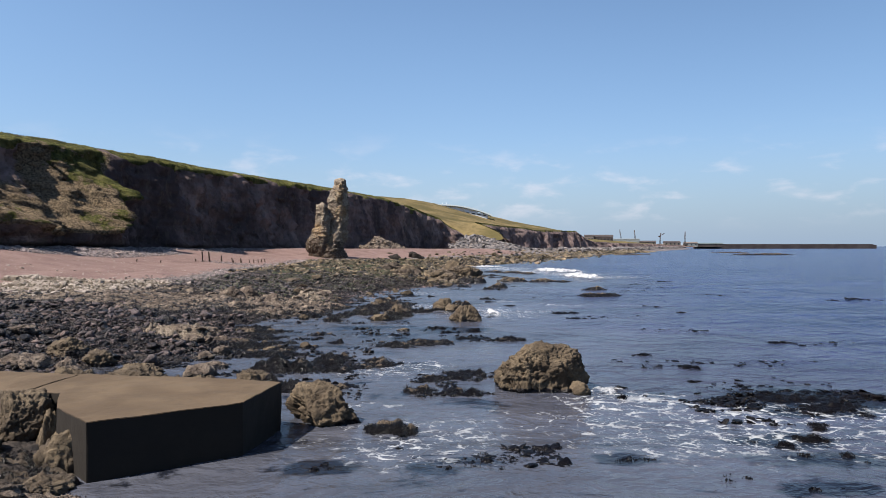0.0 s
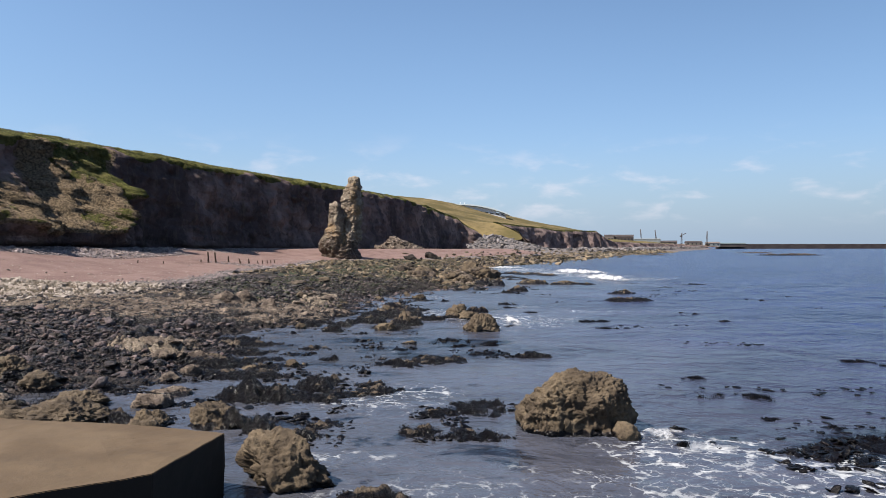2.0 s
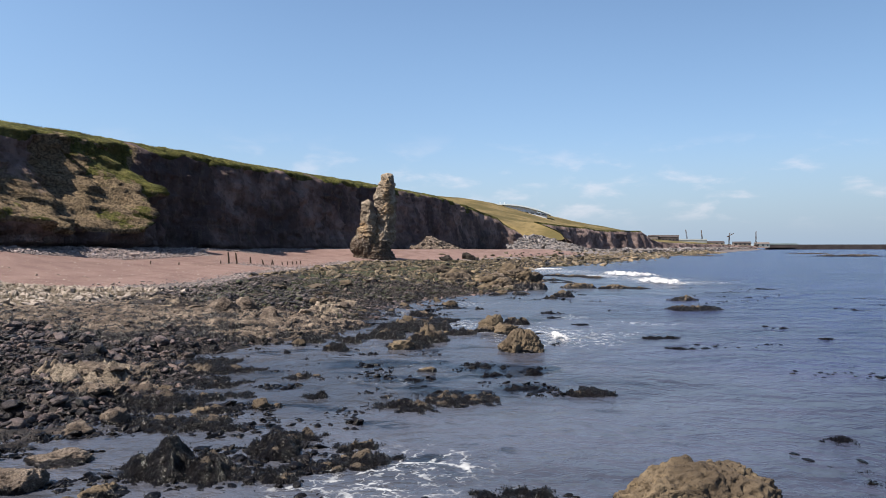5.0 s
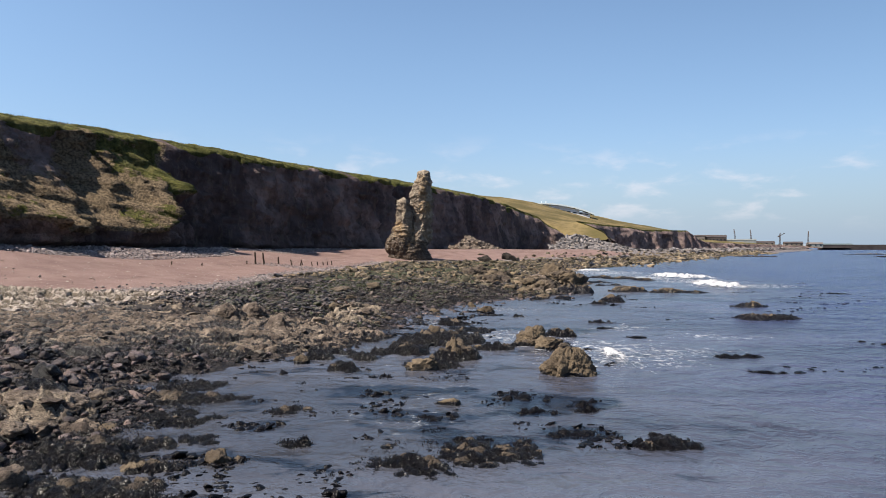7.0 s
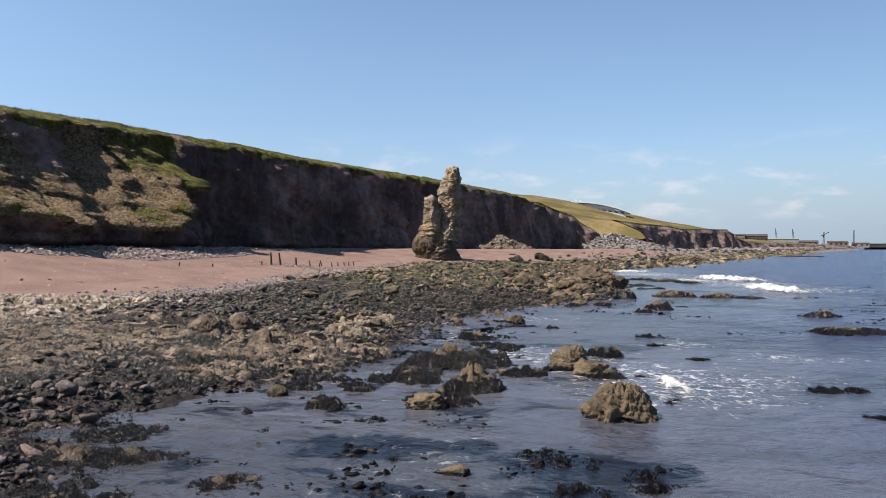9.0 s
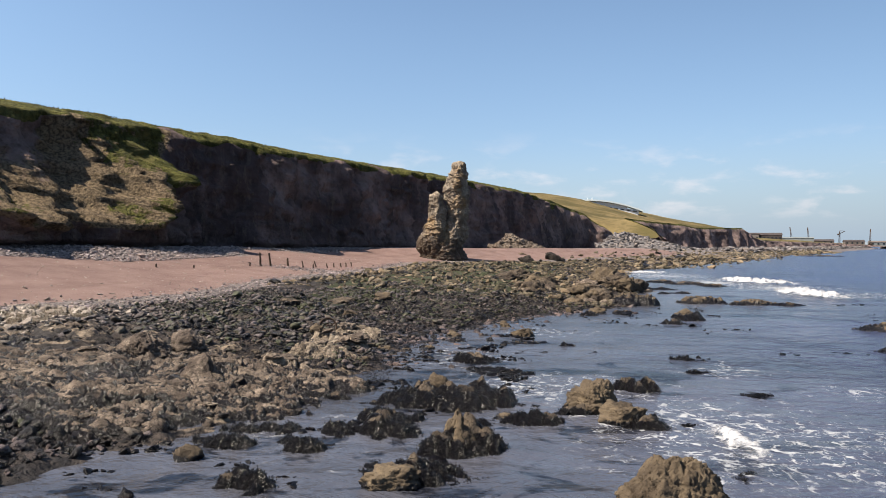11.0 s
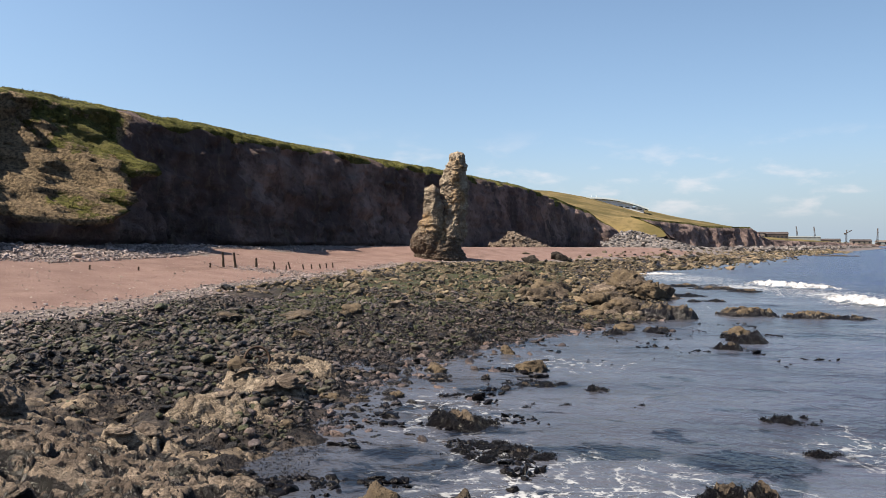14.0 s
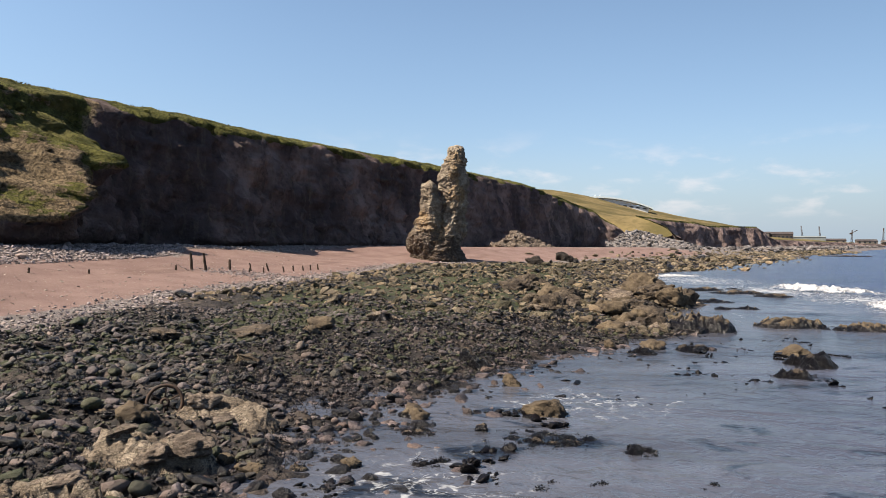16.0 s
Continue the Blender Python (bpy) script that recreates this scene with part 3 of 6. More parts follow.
for fx, fy, fa, fb in SHOALS:
    shoal = np.maximum(shoal, 1.1 * np.exp(-(((vx - fx) / (1.1 * fa)) ** 2) - ((vy - fy) / (1.2 * fb)) ** 2))
silt = np.clip(smooth(38, 6, off + 0.06 * (vy - 40)) * 0.97, 0, 1)
bed = smooth(24, 8, off) * 0.9
sea = tagged(new("sea", mesh_of("sea", np.stack([vx, vy, swell], -1).reshape(-1, 3), grid_faces(*vx.shape), m_water, True, {"foam": amount.ravel(), "silt": silt.ravel(), "bed": bed.ravel(), "shoal": shoal.ravel()})), "rippled blue-grey sea with foam by the rocks", "sea", kind="structure")

# ---- cliff along the beach ----
cs = np.concatenate([np.arange(-60, 70, 4.0), np.arange(70, 200, 0.5), np.arange(200, 325.5, 1.0)])
cvs = np.concatenate([np.linspace(0, 1, 56), 1 + np.array([0.6, 1.3, 2.2, 3.5, 6, 10, 20, 45, 120, 300]) / 300])
ss, vv = np.meshgrid(cs, cvs, indexing="ij")
TOP_Y, TOP_Z = (-60, 86, 105, 125, 170, 260, 330), (19.8, 19.85, 20.35, 20.55, 21.1, 22.1, 22.5)  # cliff top
top_z = np.interp(ss, TOP_Y, TOP_Z)
tx = np.interp(ss, CLIFF_Y, CLIFF_X)
# the spur and the slumped grassy bank spread the foot outwards
up0 = np.clip(vv, 0, 1)
mid_ = 100.5 + 10 * up0
spur = np.where(ss < mid_, np.exp(-(((ss - mid_) / 12.0) ** 2)), np.exp(-(((ss - mid_) / 2.2) ** 2)))
bank = smooth(95, 76, ss)
cleft = 3.0 * np.exp(-(((ss - 92.5 - 4 * up0) / 1.9) ** 2)) * smooth(0.32, 0.6, up0) + 2.2 * np.exp(-(((ss - 97.5 - 4 * up0) / 0.7) ** 2)) * smooth(0.25, 0.4, up0)
hollow = 2.2 * np.exp(-(((ss - 84 - 4 * up0) / 3.2) ** 2)) * smooth(0.25, 0.4, up0) * smooth(0.85, 0.6, up0)
lean = 3.8 + 14.0 * spur + 13.0 * bank
up_ = np.clip(vv, 0, 1)
foot_z = 4.2 - 0.012 * np.clip(ss - 90, 0, 200)
z = foot_z + (top_z - foot_z) * np.where(vv <= 1, up_, 1.0)
wall_up = 0.17 + 0.36 * smooth(95, 105, ss) + 0.05 * vnoise(np.stack([0 * ss, ss * 0.35, 0 * ss], -1).reshape(-1, 3), 58).reshape(ss.shape)  # a sheer limestone wall below the slumped clay
head = 0.95 - 0.1 * smooth(90, 96, ss)
slump = np.minimum((head - np.minimum(up_, head)) / 0.75, (head - wall_up) / 0.75) - 0.16 * smooth(1.0, 0.5, up_ / wall_up)
sheer = np.clip(2.0 * (spur + bank) - 0.2, 0, 1)
prof = sheer * slump + (1 - sheer) * (1 - up_**0.8)
ox = tx + lean * prof - (cleft + hollow) * sheer * smooth(0.95, 0.8, up_) - 0.4 - 1.6 * smooth(0.9, 1.01, up_)
inland = np.clip(vv - 1, 0, 9) * 300
ox = ox - inland
z = z + np.where(vv > 1, 0.02 * inland + 0.25 * smooth(0, 4, inland), 0)
pc = np.stack([ox, ss, z], -1).reshape(-1, 3)
face = (smooth(0, 0.06, up_) * (vv <= 1) * smooth(1.0, 0.93, up_)).ravel() + 0.12
gully = ridged(pc * np.array([0.05, 0.11, 0.02]), 3, 0.5, 41) * 1.4
rough_ = 1.0 * fbm(pc * np.array([0.35, 0.35, 0.18]), 4, 0.55, 43) + 0.35 * ridged(pc * np.array([1.1, 1.1, 0.6]), 3, 0.5, 45)
calm = 1 - 0.95 * (sheer * smooth(0.0, 0.15, up_ - wall_up)).ravel()
cut = 0.5 * ridged(pc * np.array([0.5, 0.8, 0.35]), 4, 0.6, 46)
tuft = (0.4 * ridged(pc * np.array([1.4, 1.4, 1.9]), 3, 0.6, 53) + 1.1 * ridged(pc * np.array([0.2, 0.42, 0.12]), 3, 0.5, 55)) * (1 - calm)
dx_ = (gully * calm + (rough_ + cut) * (0.4 + 0.6 * calm) + tuft) * face
pc[:, 0] += dx_
pc[:, 1] += 0.5 * fbm(pc * 0.4, 3, 0.5, 47) * face
pc[:, 2] += 0.18 * fbm(pc * 0.5, 3, 0.5, 49) * (vv > 0.97).ravel()
top_grass = 1.4 * smooth(0.88, 0.95, up_ + 0.09 * fbm(pc * 0.14, 3, 0.6, 51).reshape(up_.shape))
patches = smooth(-0.35, 0.45, fbm(pc * np.array([0.16, 0.16, 0.1]), 3, 0.6, 57)).reshape(up_.shape)
above = smooth(-0.07, 0.0, up_ - wall_up)
grass = np.maximum(top_grass, bank * above * (0.45 + 0.6 * patches))
grass = np.maximum(grass, spur * above * (0.2 + 0.5 * patches + 0.45 * smooth(101, 106, ss) * smooth(0.35, 0.55, up_)))
clay = np.clip(1.3 * sheer, 0, 1) * above
cliff = tagged(new("cliff", mesh_of("cliff", pc, grid_faces(*ss.shape)[:, ::-1], m_cliff, True, {"grass": grass.ravel(), "clay": clay.ravel()})), "steep shaded clay and limestone cliff with grassy top", "cliff", kind="structure")


# ---- stones and rocks ----
def stone_shape(level, seed, cuts=6, bumps=0.16, size=(1, 1, 1), freq=1.1, square=0.85):
    """Verts of a stone about 2 across: a ball squared off by random planes, then roughened."""
    rng = np.random.default_rng(seed)
    v, f = ball(level)
    v = np.sign(v) * np.abs(v) ** square
    for _ in range(cuts):
        n = rng.normal(size=3)
        n /= np.linalg.norm(n)
        d = v @ n
        v = v - np.maximum(d - rng.uniform(0.45, 0.8), 0)[:, None] * 0.92 * n
    r = v / np.linalg.norm(v, axis=1, keepdims=True)
    v = v + r * (bumps * fbm(v * freq + seed * 3.7, 4, 0.5, seed % 97))[:, None]
    return v * np.array(size), f


def boulder_mesh(name, w, d, h, seed, mat, y0, cuts=8, taper=0.0, square=0.85):
    """A craggy boulder w x d in plan that stands h above its foot at z = 0, with a sunk base."""
    level = 7 if w > 3.0 and y0 < 40 else 6 if w > 1.6 and y0 < 60 else 5 if w > 0.9 and y0 < 60 or w > 2.5 and y0 < 120 else 4
    v, f = stone_shape(level, seed, cuts, 0.17, freq=1.0, square=square)
    r = v / np.maximum(np.linalg.norm(v, axis=1, keepdims=True), 1e-3)
    rugged = 1.0 if w > 3.0 and y0 < 40 or mat == m_pale else 1.7 if y0 < 78 else 2.4
    crag = rugged * (0.10 * fbm(v * 2.4 + seed, 5, 0.55, seed % 71) + 0.028 * ridged(v * 6.5 + seed, 3, 0.6, seed % 61))
    pit = 0.02 * smooth(0.3, 0.65, vnoise(v * 6.0 + seed, 13)) + 0.06 * smooth(0.34, 0.55, vnoise(v * 13.0 + seed, 14)) + 0.045 * smooth(0.25, 0.5, vnoise(v * 22.0 + seed, 15)) + 0.03 * fbm(v * 9.0 + seed, 3, 0.6, 16)
    v = v + r * (crag - pit)[:, None]
    v = v - np.array([(v[:, 0].max() + v[:, 0].min()) / 2, (v[:, 1].max() + v[:, 1].min()) / 2, 0])
    zmax = v[:, 2].max()
    v[:, :2] *= (1 - taper * np.clip((v[:, 2] + 0.3) / (zmax + 0.3), 0, 1))[:, None]
    v = v * np.array([w / np.ptp(v[:, 0]), d / np.ptp(v[:, 1]), 1.0])
    v[:, 2] = np.where(v[:, 2] > -0.3, (v[:, 2] + 0.3) / (zmax + 0.3) * h, (v[:, 2] + 0.3) * max(0.35, 0.3 * h))
    weed = smooth(0.32, 0.06, v[:, 2]) * (0.5 + 0.5 * fbm(v * 1.7 + seed, 3, 0.5, 19)) * 1.3
    return mesh_of(name, v, f, mat, True, {"weed": weed})


def outcrop(name, w, d, h, seed, style, mat, x0, y0, growth=1.0):
    """A low outcrop with a ragged outline: a patch of relief that dips below its foot at the rim. Also gives its points, slopes and weed."""
    cell = max(0.055 if y0 < 64 else 0.1, max(w, d) / 150)
    nx, ny = int(w * 1.35 / cell) + 2, int(d * 1.35 / cell) + 2
    x, y = np.meshgrid(np.linspace(-0.67 * w, 0.67 * w, nx), np.linspace(-0.67 * d, 0.67 * d, ny), indexing="ij")
    r2 = (2 * x / w) ** 2 + (2 * y / d) ** 2
    p = np.stack([x, y, 0 * x], -1).reshape(-1, 3)
    q = p / max(0.6, min(w, 4.0)) * 2.4 + seed * 1.7
    lump = fbm(q, 4, 0.55, seed % 83).reshape(x.shape)
    if style == "ledge":
        k = min(1.0, h * 2.2)
        high, gap = pavement(x0 + x, y0 + y, seed % 50)
        fine = ridged(p * np.array([2.4, 4.4, 1]) + seed, 4, 0.62, seed % 73).reshape(x.shape)
        hole = smooth(0.25, 0.6, vnoise(p * np.array([3.2, 5.0, 1]) + seed, 18)).reshape(x.shape)
        z = h * (0.72 * (1 - 0.8 * r2**1.5) + 0.4 * lump) + k * (0.24 * high + 0.09 * fine - 0.2 * gap - 0.1 * hole)
        step = max(0.08, h * 0.24)
        dip = z + 0.12 * x + 0.05 * y
        z = z + 0.8 * ((np.floor(dip / step) + smooth(0.55, 1.0, (dip / step) % 1.0)) * step - dip)
        # this mask turns gaps, holes and low blocks dark
        wet = np.clip(1.1 * gap + 0.65 * smooth(0.62, 0.22, z / h) + 0.5 * hole + 0.4 * smooth(0.15, -0.35, high), 0, 1)
    elif style == "kelp":
        near, _, key = cells(np.stack([p[:, 0], p[:, 1]], 1) * np.array([2.2, 3.4]) + seed, seed % 40)
        tip = (smooth(0.5, 0.1, near) * smooth(0.35, 0.9, key)).reshape(x.shape)
        z = 0.05 * (1 - 1.3 * r2) + 0.10 * lump + 0.10 * tip * smooth(1.1, 0.6, r2) - 0.055
        wet = np.ones_like(z)
    else:
        warp = 0.35 * np.stack([vnoise(p * 1.6 + seed, 5), vnoise(p * 1.6 + seed, 6)], 1)
        near, far, key = cells(np.stack([p[:, 0], p[:, 1]], 1) * np.array([2.3, 3.0]) + warp + seed, seed % 40)
        near, far, key = near.reshape(x.shape), far.reshape(x.shape), key.reshape(x.shape)
        crag = ridged(p * 5.0 + seed, 3, 0.62, seed % 79).reshape(x.shape)
        z = 0.85 * h * (0.66 * (1 - 0.95 * r2) + 0.75 * lump) + (0.10 + 0.14 * h) * (0.6 - near + 0.5 * (key - 0.5)) - 0.08 * smooth(0.2, 0.02, far - near) + 0.04 * crag
        wet = np.clip(1.15 - 1.0 * smooth(0.5, 0.75, key) * smooth(0.45, 0.8, z / h), 0, 1)
    wet = wet * growth
    z = np.maximum(z, -0.3)
    keep = z.ravel() > -0.14
    if style == "ledge":
        z = z + np.maximum(land(x0 + x, y0 + y, False), 0) - max(float(land(np.array([x0]), np.array([y0]), False)[0]), 0.0)
    f = grid_faces(nx, ny)
    f = f[keep[f].any(axis=1)]
    used, back = np.unique(f, return_inverse=True)
    v = np.stack([x, y, z], -1).reshape(-1, 3)
    gx, gy_ = np.gradient(z, x[1, 0] - x[0, 0], y[0, 1] - y[0, 0])
    me = mesh_of(name, v[used], back.reshape(f.shape), mat, True, {"weed": wet.ravel()[used]})
    return me, v, np.stack([gx.ravel(), gy_.ravel()], 1), wet.ravel()


def frond_mesh(v, slope, wet, seed, n):
    """Small wet weed fronds lying over an outcrop."""
    rng = np.random.default_rng(seed)
    good = np.flatnonzero((v[:, 2] > -0.01) & (wet > 0.45))
    if len(good) < 4:
        return None
    i = rng.choice(good, n)
    q, s = v[i] + rng.normal(0, 0.03, (n, 3)) * np.array([1, 1, 0.3]), slope[i]
    ang = np.arctan2(-s[:, 1], -s[:, 0]) + rng.uniform(-3.2, 3.2, n)
    dx, dy = np.cos(ang), np.sin(ang)
    length, half = rng.uniform(0.02, 0.06, n), rng.uniform(0.005, 0.011, n)
    fall = np.clip(s[:, 0] * dx + s[:, 1] * dy, -1.5, 0.6)
    verts = []
    for k, t in enumerate((0.0, 0.5, 1.0)):
        cz = np.maximum(q[:, 2] + fall * length * t + 0.01 + 0.02 * math.sin(3 * t) + rng.normal(0, 0.008, n), 0.004)
        cx, cy = q[:, 0] + dx * length * t, q[:, 1] + dy * length * t
        hw = half * (1.0, 1.3, 0.4)[k]
        roll = rng.normal(0, 0.35, n) * hw
        verts.append(np.stack([cx - dy * hw, cy + dx * hw, cz + roll], 1))
        verts.append(np.stack([cx + dy * hw, cy - dx * hw, cz - roll], 1))
    w = np.stack(verts, 1).reshape(-1, 3)
    base = (np.arange(n) * 6)[:, None]
    f = np.concatenate([base + np.array([2 * k, 2 * k + 1, 2 * k + 3, 2 * k + 2]) for k in range(2)])
    return mesh_of("seaweed", w, f, m_weed)


VARIANTS = {lv: [stone_shape(lv, 300 + 7 * k + lv, 8, 0.24, (1.0, 0.58 + 0.06 * (k % 5), 0.4 + 0.07 * (k % 4)), 1.6) for k in range(10)] for lv in (1, 2, 3)}


def turn_matrices(rng, n, tilt=0.35):
    a, b, c = rng.uniform(0, 2 * math.pi, n), rng.normal(0, tilt, n), rng.normal(0, tilt, n)
    ca, sa, cb, sb, cc, sc = np.cos(a), np.sin(a), np.cos(b), np.sin(b), np.cos(c), np.sin(c)
    o, l = np.zeros(n), np.ones(n)
    rz = np.stack([ca, -sa, o, sa, ca, o, o, o, l], 1).reshape(n, 3, 3)
    rx = np.stack([l, o, o, o, cb, -sb, o, sb, cb], 1).reshape(n, 3, 3)
    ry = np.stack([cc, o, sc, o, l, o, -sc, o, cc], 1).reshape(n, 3, 3)
    return rz @ rx @ ry


def slab_meshes(mat, count=8):
    """Flat craggy rock slabs about 2 across."""
    out = []
    for k in range(count):
        v, f = stone_shape(4, 700 + k, 10, 0.24, (1.0, 0.62 + 0.05 * (k % 4), 0.3), 1.5)
        r = v / np.maximum(np.linalg.norm(v, axis=1, keepdims=True), 1e-3)
        v = v + r * (0.14 * fbm(v * np.array([2.4, 2.4, 5.0]) + k, 3, 0.6, 21 + k) + 0.08 * ridged(v * np.array([3.5, 3.5, 9.0]) + k, 3, 0.6, 31 + k))[:, None]
        out.append(mesh_of("slab", v, f, mat, True, {"weed": 0.35 * smooth(0.1, -0.2, v[:, 2])}))
    return out


SLABS = slab_meshes(m_pale)


SEED = [100]
KINDS = {
    "boulder": ("boulder", m_boulder, "pitted tan limestone boulder", "boulder"),
    "pale": ("boulder", m_pale, "pale barnacled limestone boulder", "boulder"),
    "reefstone": ("boulder", m_pale, "pale angular limestone block", "boulder"),
    "dark": ("boulder", m_dark_rock, "dark weathered boulder", "boulder"),
    "black": ("boulder", m_shade_rock, "blocky boulder with shade in its dark colour", "boulder"),
    "flat": ("flat_rock", m_dark_rock, "flat wave-smoothed brown rock", "rock"),
    "ledge": ("rock_ledge", m_pale, "pale layered limestone ledge", "rock ledge"),
    "bare": ("rock_ledge", m_bare, "bare pale limestone ledge washed clean", "rock ledge"),
    "crust": ("shore_ledge", m_crust, "flat whitened rock ledge beside the sand", "rock ledge"),
    "reef": ("reef_rock", m_boulder, "low tan reef rock", "reef"),
    "kelp": ("seaweed_bed", m_weed, "dark seaweed tufts breaking the surface", "seaweed"),
    "weedrock": ("weedy_rock", m_dark_rock, "low rock draped in dark brown seaweed", "rock"),
}


def rock(kind, x, y, w, d, h, seed=0, cuts=8, taper=0.0, square=0.85, spin=None):
    """One rock on the ground or on the sea bed."""
    SEED[0] += 1
    seed = seed or SEED[0]
    name, mat, label, category = KINDS[kind]
    z = float(max(land(np.array([x]), np.array([y]), False)[0], -0.02))
    label = label + (" in shallow water" if z < 0.08 else " among the shore stones")
    if kind in ("boulder", "pale", "dark", "black", "reefstone"):
        ob = new(name, boulder_mesh(name, w, d, h, seed, mat, y, cuts, taper, square))
    else:
        style = {"weedrock": "weed", "kelp": "kelp"}.get(kind, "ledge")
        me, v, slope, wet = outcrop(name, w, d, h, seed, style, mat, x, y, 0.42 if kind == "bare" else 1.2)
        ob = new(name, me)
        if kind in ("ledge", "bare"):
            rng = np.random.default_rng(seed)
            high = np.flatnonzero(((2 * v[:, 0] / w) ** 2 + (2 * v[:, 1] / d) ** 2) < 0.7)
            for i in rng.choice(high, int(min(8, 2 + 1.5 * w * d))):
                piece = part("slab", SLABS[int(rng.integers(0, 8))], ob)
                size = float(np.clip(rng.lognormal(-1.25, 0.4), 0.14, 0.6))
                tilt = rng.normal(0, 9, 2)
                piece.matrix_basis = pose(*v[i][:2], v[i][2] - 0.05, tilt[0], tilt[1], rng.normal(20, 30)) @ Matrix.Diagonal((size, size, size * rng.uniform(0.7, 1.2), 1))
        if w < 8 and kind not in ("crust", "bare"):
            full = {"weedrock": 380, "kelp": 450}.get(kind, 200)
            fronds = frond_mesh(v, slope, wet, seed, int(min(1500, 150 + full * w * d) * (1.0 if y < 60 else 0.4)))
            if fronds:
                tagged(part("seaweed", fronds, ob, "wet brown bladder weed"), kind="stuff")
    ob.matrix_basis = pose(x, y, z - 0.03, 0, 0, spin if spin is not None else (seed * 37) % 30 - 15 if w < 3 else 0)
    return tagged(ob, label, category, "intertidal rocks")


def cluster(x, y, w, d, h):
    """Broken boulders lying together over a patch w x d."""
    rng = np.random.default_rng(int(10 * (x + 40) + 7 * y))
    for k in range(13):
        a, r = k * 2.4, 0.48 * math.sqrt((k + 0.3) / 13)
        size = w * (rng.uniform(0.2, 0.46) if k > 1 else 0.72 - 0.12 * k)
        kind = ("boulder", "boulder", "dark", "boulder", "reefstone")[int(rng.integers(0, 5))] if k > 1 else ("dark", "boulder")[k]
        rock(kind, x + r * w * math.cos(a), y + r * d * math.sin(a), size, size * rng.uniform(0.6, 0.95), size * rng.uniform(0.28, 0.55), 0, 14)


rock("ledge", -9.0, 32.5, 2.57, 1.93, 0.42)
rock("weedrock", -6.2, 31.9, 2.97, 1.33, 0.32)
rock("weedrock", -5.7, 28.9, 2.79, 1.40, 0.3)
rock("weedrock", -8.0, 30.4, 1.41, 0.99, 0.3)
rock("weedrock", -4.5, 28.5, 1.09, 0.70, 0.28)
rock("weedrock", -11.9, 35.6, 2.11, 1.27, 0.3)
rock("weedrock", -7.2, 36.3, 2.81, 1.12, 0.26)
rock("weedrock", -9.9, 36.5, 2.02, 1.01, 0.2)
rock("weedrock", -0.1, 30.5, 2.13, 1.07, 0.25)
rock("weedrock", 5.7, 32.8, 1.38, 0.69, 0.2)
rock("weedrock", -0.7, 25.8, 1.81, 0.91, 0.22)
rock("weedrock", -2.1, 27.6, 1.53, 0.77, 0.25)
rock("crust", -24.5, 50.8, 7.5, 4.5, 0.45)
rock("crust", -21.0, 53.2, 5.0, 3.0, 0.4)
rock("boulder", -8.7, 15.7, 1.75, 1.3, 1.25)
rock("boulder", -7.75, 15.3, 0.8, 0.7, 1.0)
rock("boulder", -8.9, 14.5, 1.1, 0.9, 0.6)
rock("boulder", -6.95, 13.9, 0.95, 0.8, 0.9)
rock("flat", -7.3, 12.9, 1.7, 1.2, 0.36)
rock("ledge", -6.5, 11.3, 2.6, 2.2, 0.3)
rock("kelp", 2.7, 37.3, 2.40, 1.12, 0.14)
rock("kelp", 2.9, 35.6, 1.80, 0.70, 0.14)
rock("kelp", 4.4, 36.8, 2.10, 0.98, 0.14)
rock("kelp", 3.8, 33.6, 1.80, 0.70, 0.14)
rock("kelp", 0.2, 34.8, 1.95, 0.70, 0.14)
rock("kelp", 0.4, 33.6, 1.50, 0.56, 0.14)
rock("kelp", 1.8, 32.7, 2.40, 0.70, 0.14)
rock("kelp", -1.4, 37.9, 2.70, 1.26, 0.14)
rock("kelp", 0.3, 38.1, 1.80, 0.70, 0.14)
rock("kelp", 12.3, 19.2, 4.50, 2.10, 0.14)
rock("kelp", 12.1, 17.8, 3.75, 1.40, 0.14)
rock("kelp", 9.3, 14.9, 2.25, 0.84, 0.14)
rock("kelp", 9.5, 13.4, 1.80, 0.70, 0.14)
rock("kelp", 4.9, 13.7, 1.20, 0.56, 0.14)
rock("kelp", 8.1, 11.6, 1.80, 0.56, 0.14)
rock("kelp", -1.7, 13.6, 1.50, 0.70, 0.14)
rock("ledge", -11.6, 48.2, 9.00, 6.00, 0.34)
rock("ledge", -18.0, 49.0, 9.00, 6.50, 0.34)
rock("ledge", -8.0, 50.8, 5.50, 4.00, 0.42)
rock("ledge", -14.5, 44.0, 7.00, 5.00, 0.34)
rock("ledge", -21.0, 44.5, 7.50, 5.00, 0.34)
rock("ledge", -5.0, 50.6, 3.40, 2.60, 0.42)
rock("weedrock", 17.3, 118.2, 4.0, 2.0, 0.3)
rock("weedrock", 19.9, 113.7, 4.5, 1.8, 0.3)
rock("weedrock", 15.4, 103.7, 3.6, 1.8, 0.4)
rock("weedrock", 15.5, 97.6, 3.0, 1.6, 0.35)
rock("weedrock", 22.5, 110.5, 3.5, 1.4, 0.25)
rock("crust", -23.0, 56.2, 7.0, 3.2, 0.55)
rock("crust", -27.0, 54.5, 5.0, 3.0, 0.55)
rock("crust", -20.5, 58.5, 4.0, 1.8, 0.55)
rock("reef", 15.6, 87.2, 3.4, 2.0, 0.5)
rock("reef", 19.0, 86.4, 3.6, 1.8, 0.42)
rock("reef", 21.8, 86.0, 2.6, 1.4, 0.32)
rock("reef", 21.5, 70.4, 2.54, 1.78, 0.35)
rock("ledge", -6.5, 47.7, 4.45, 3.22, 0.42)
rock("ledge", -9.2, 46.6, 4.46, 3.23, 0.42)
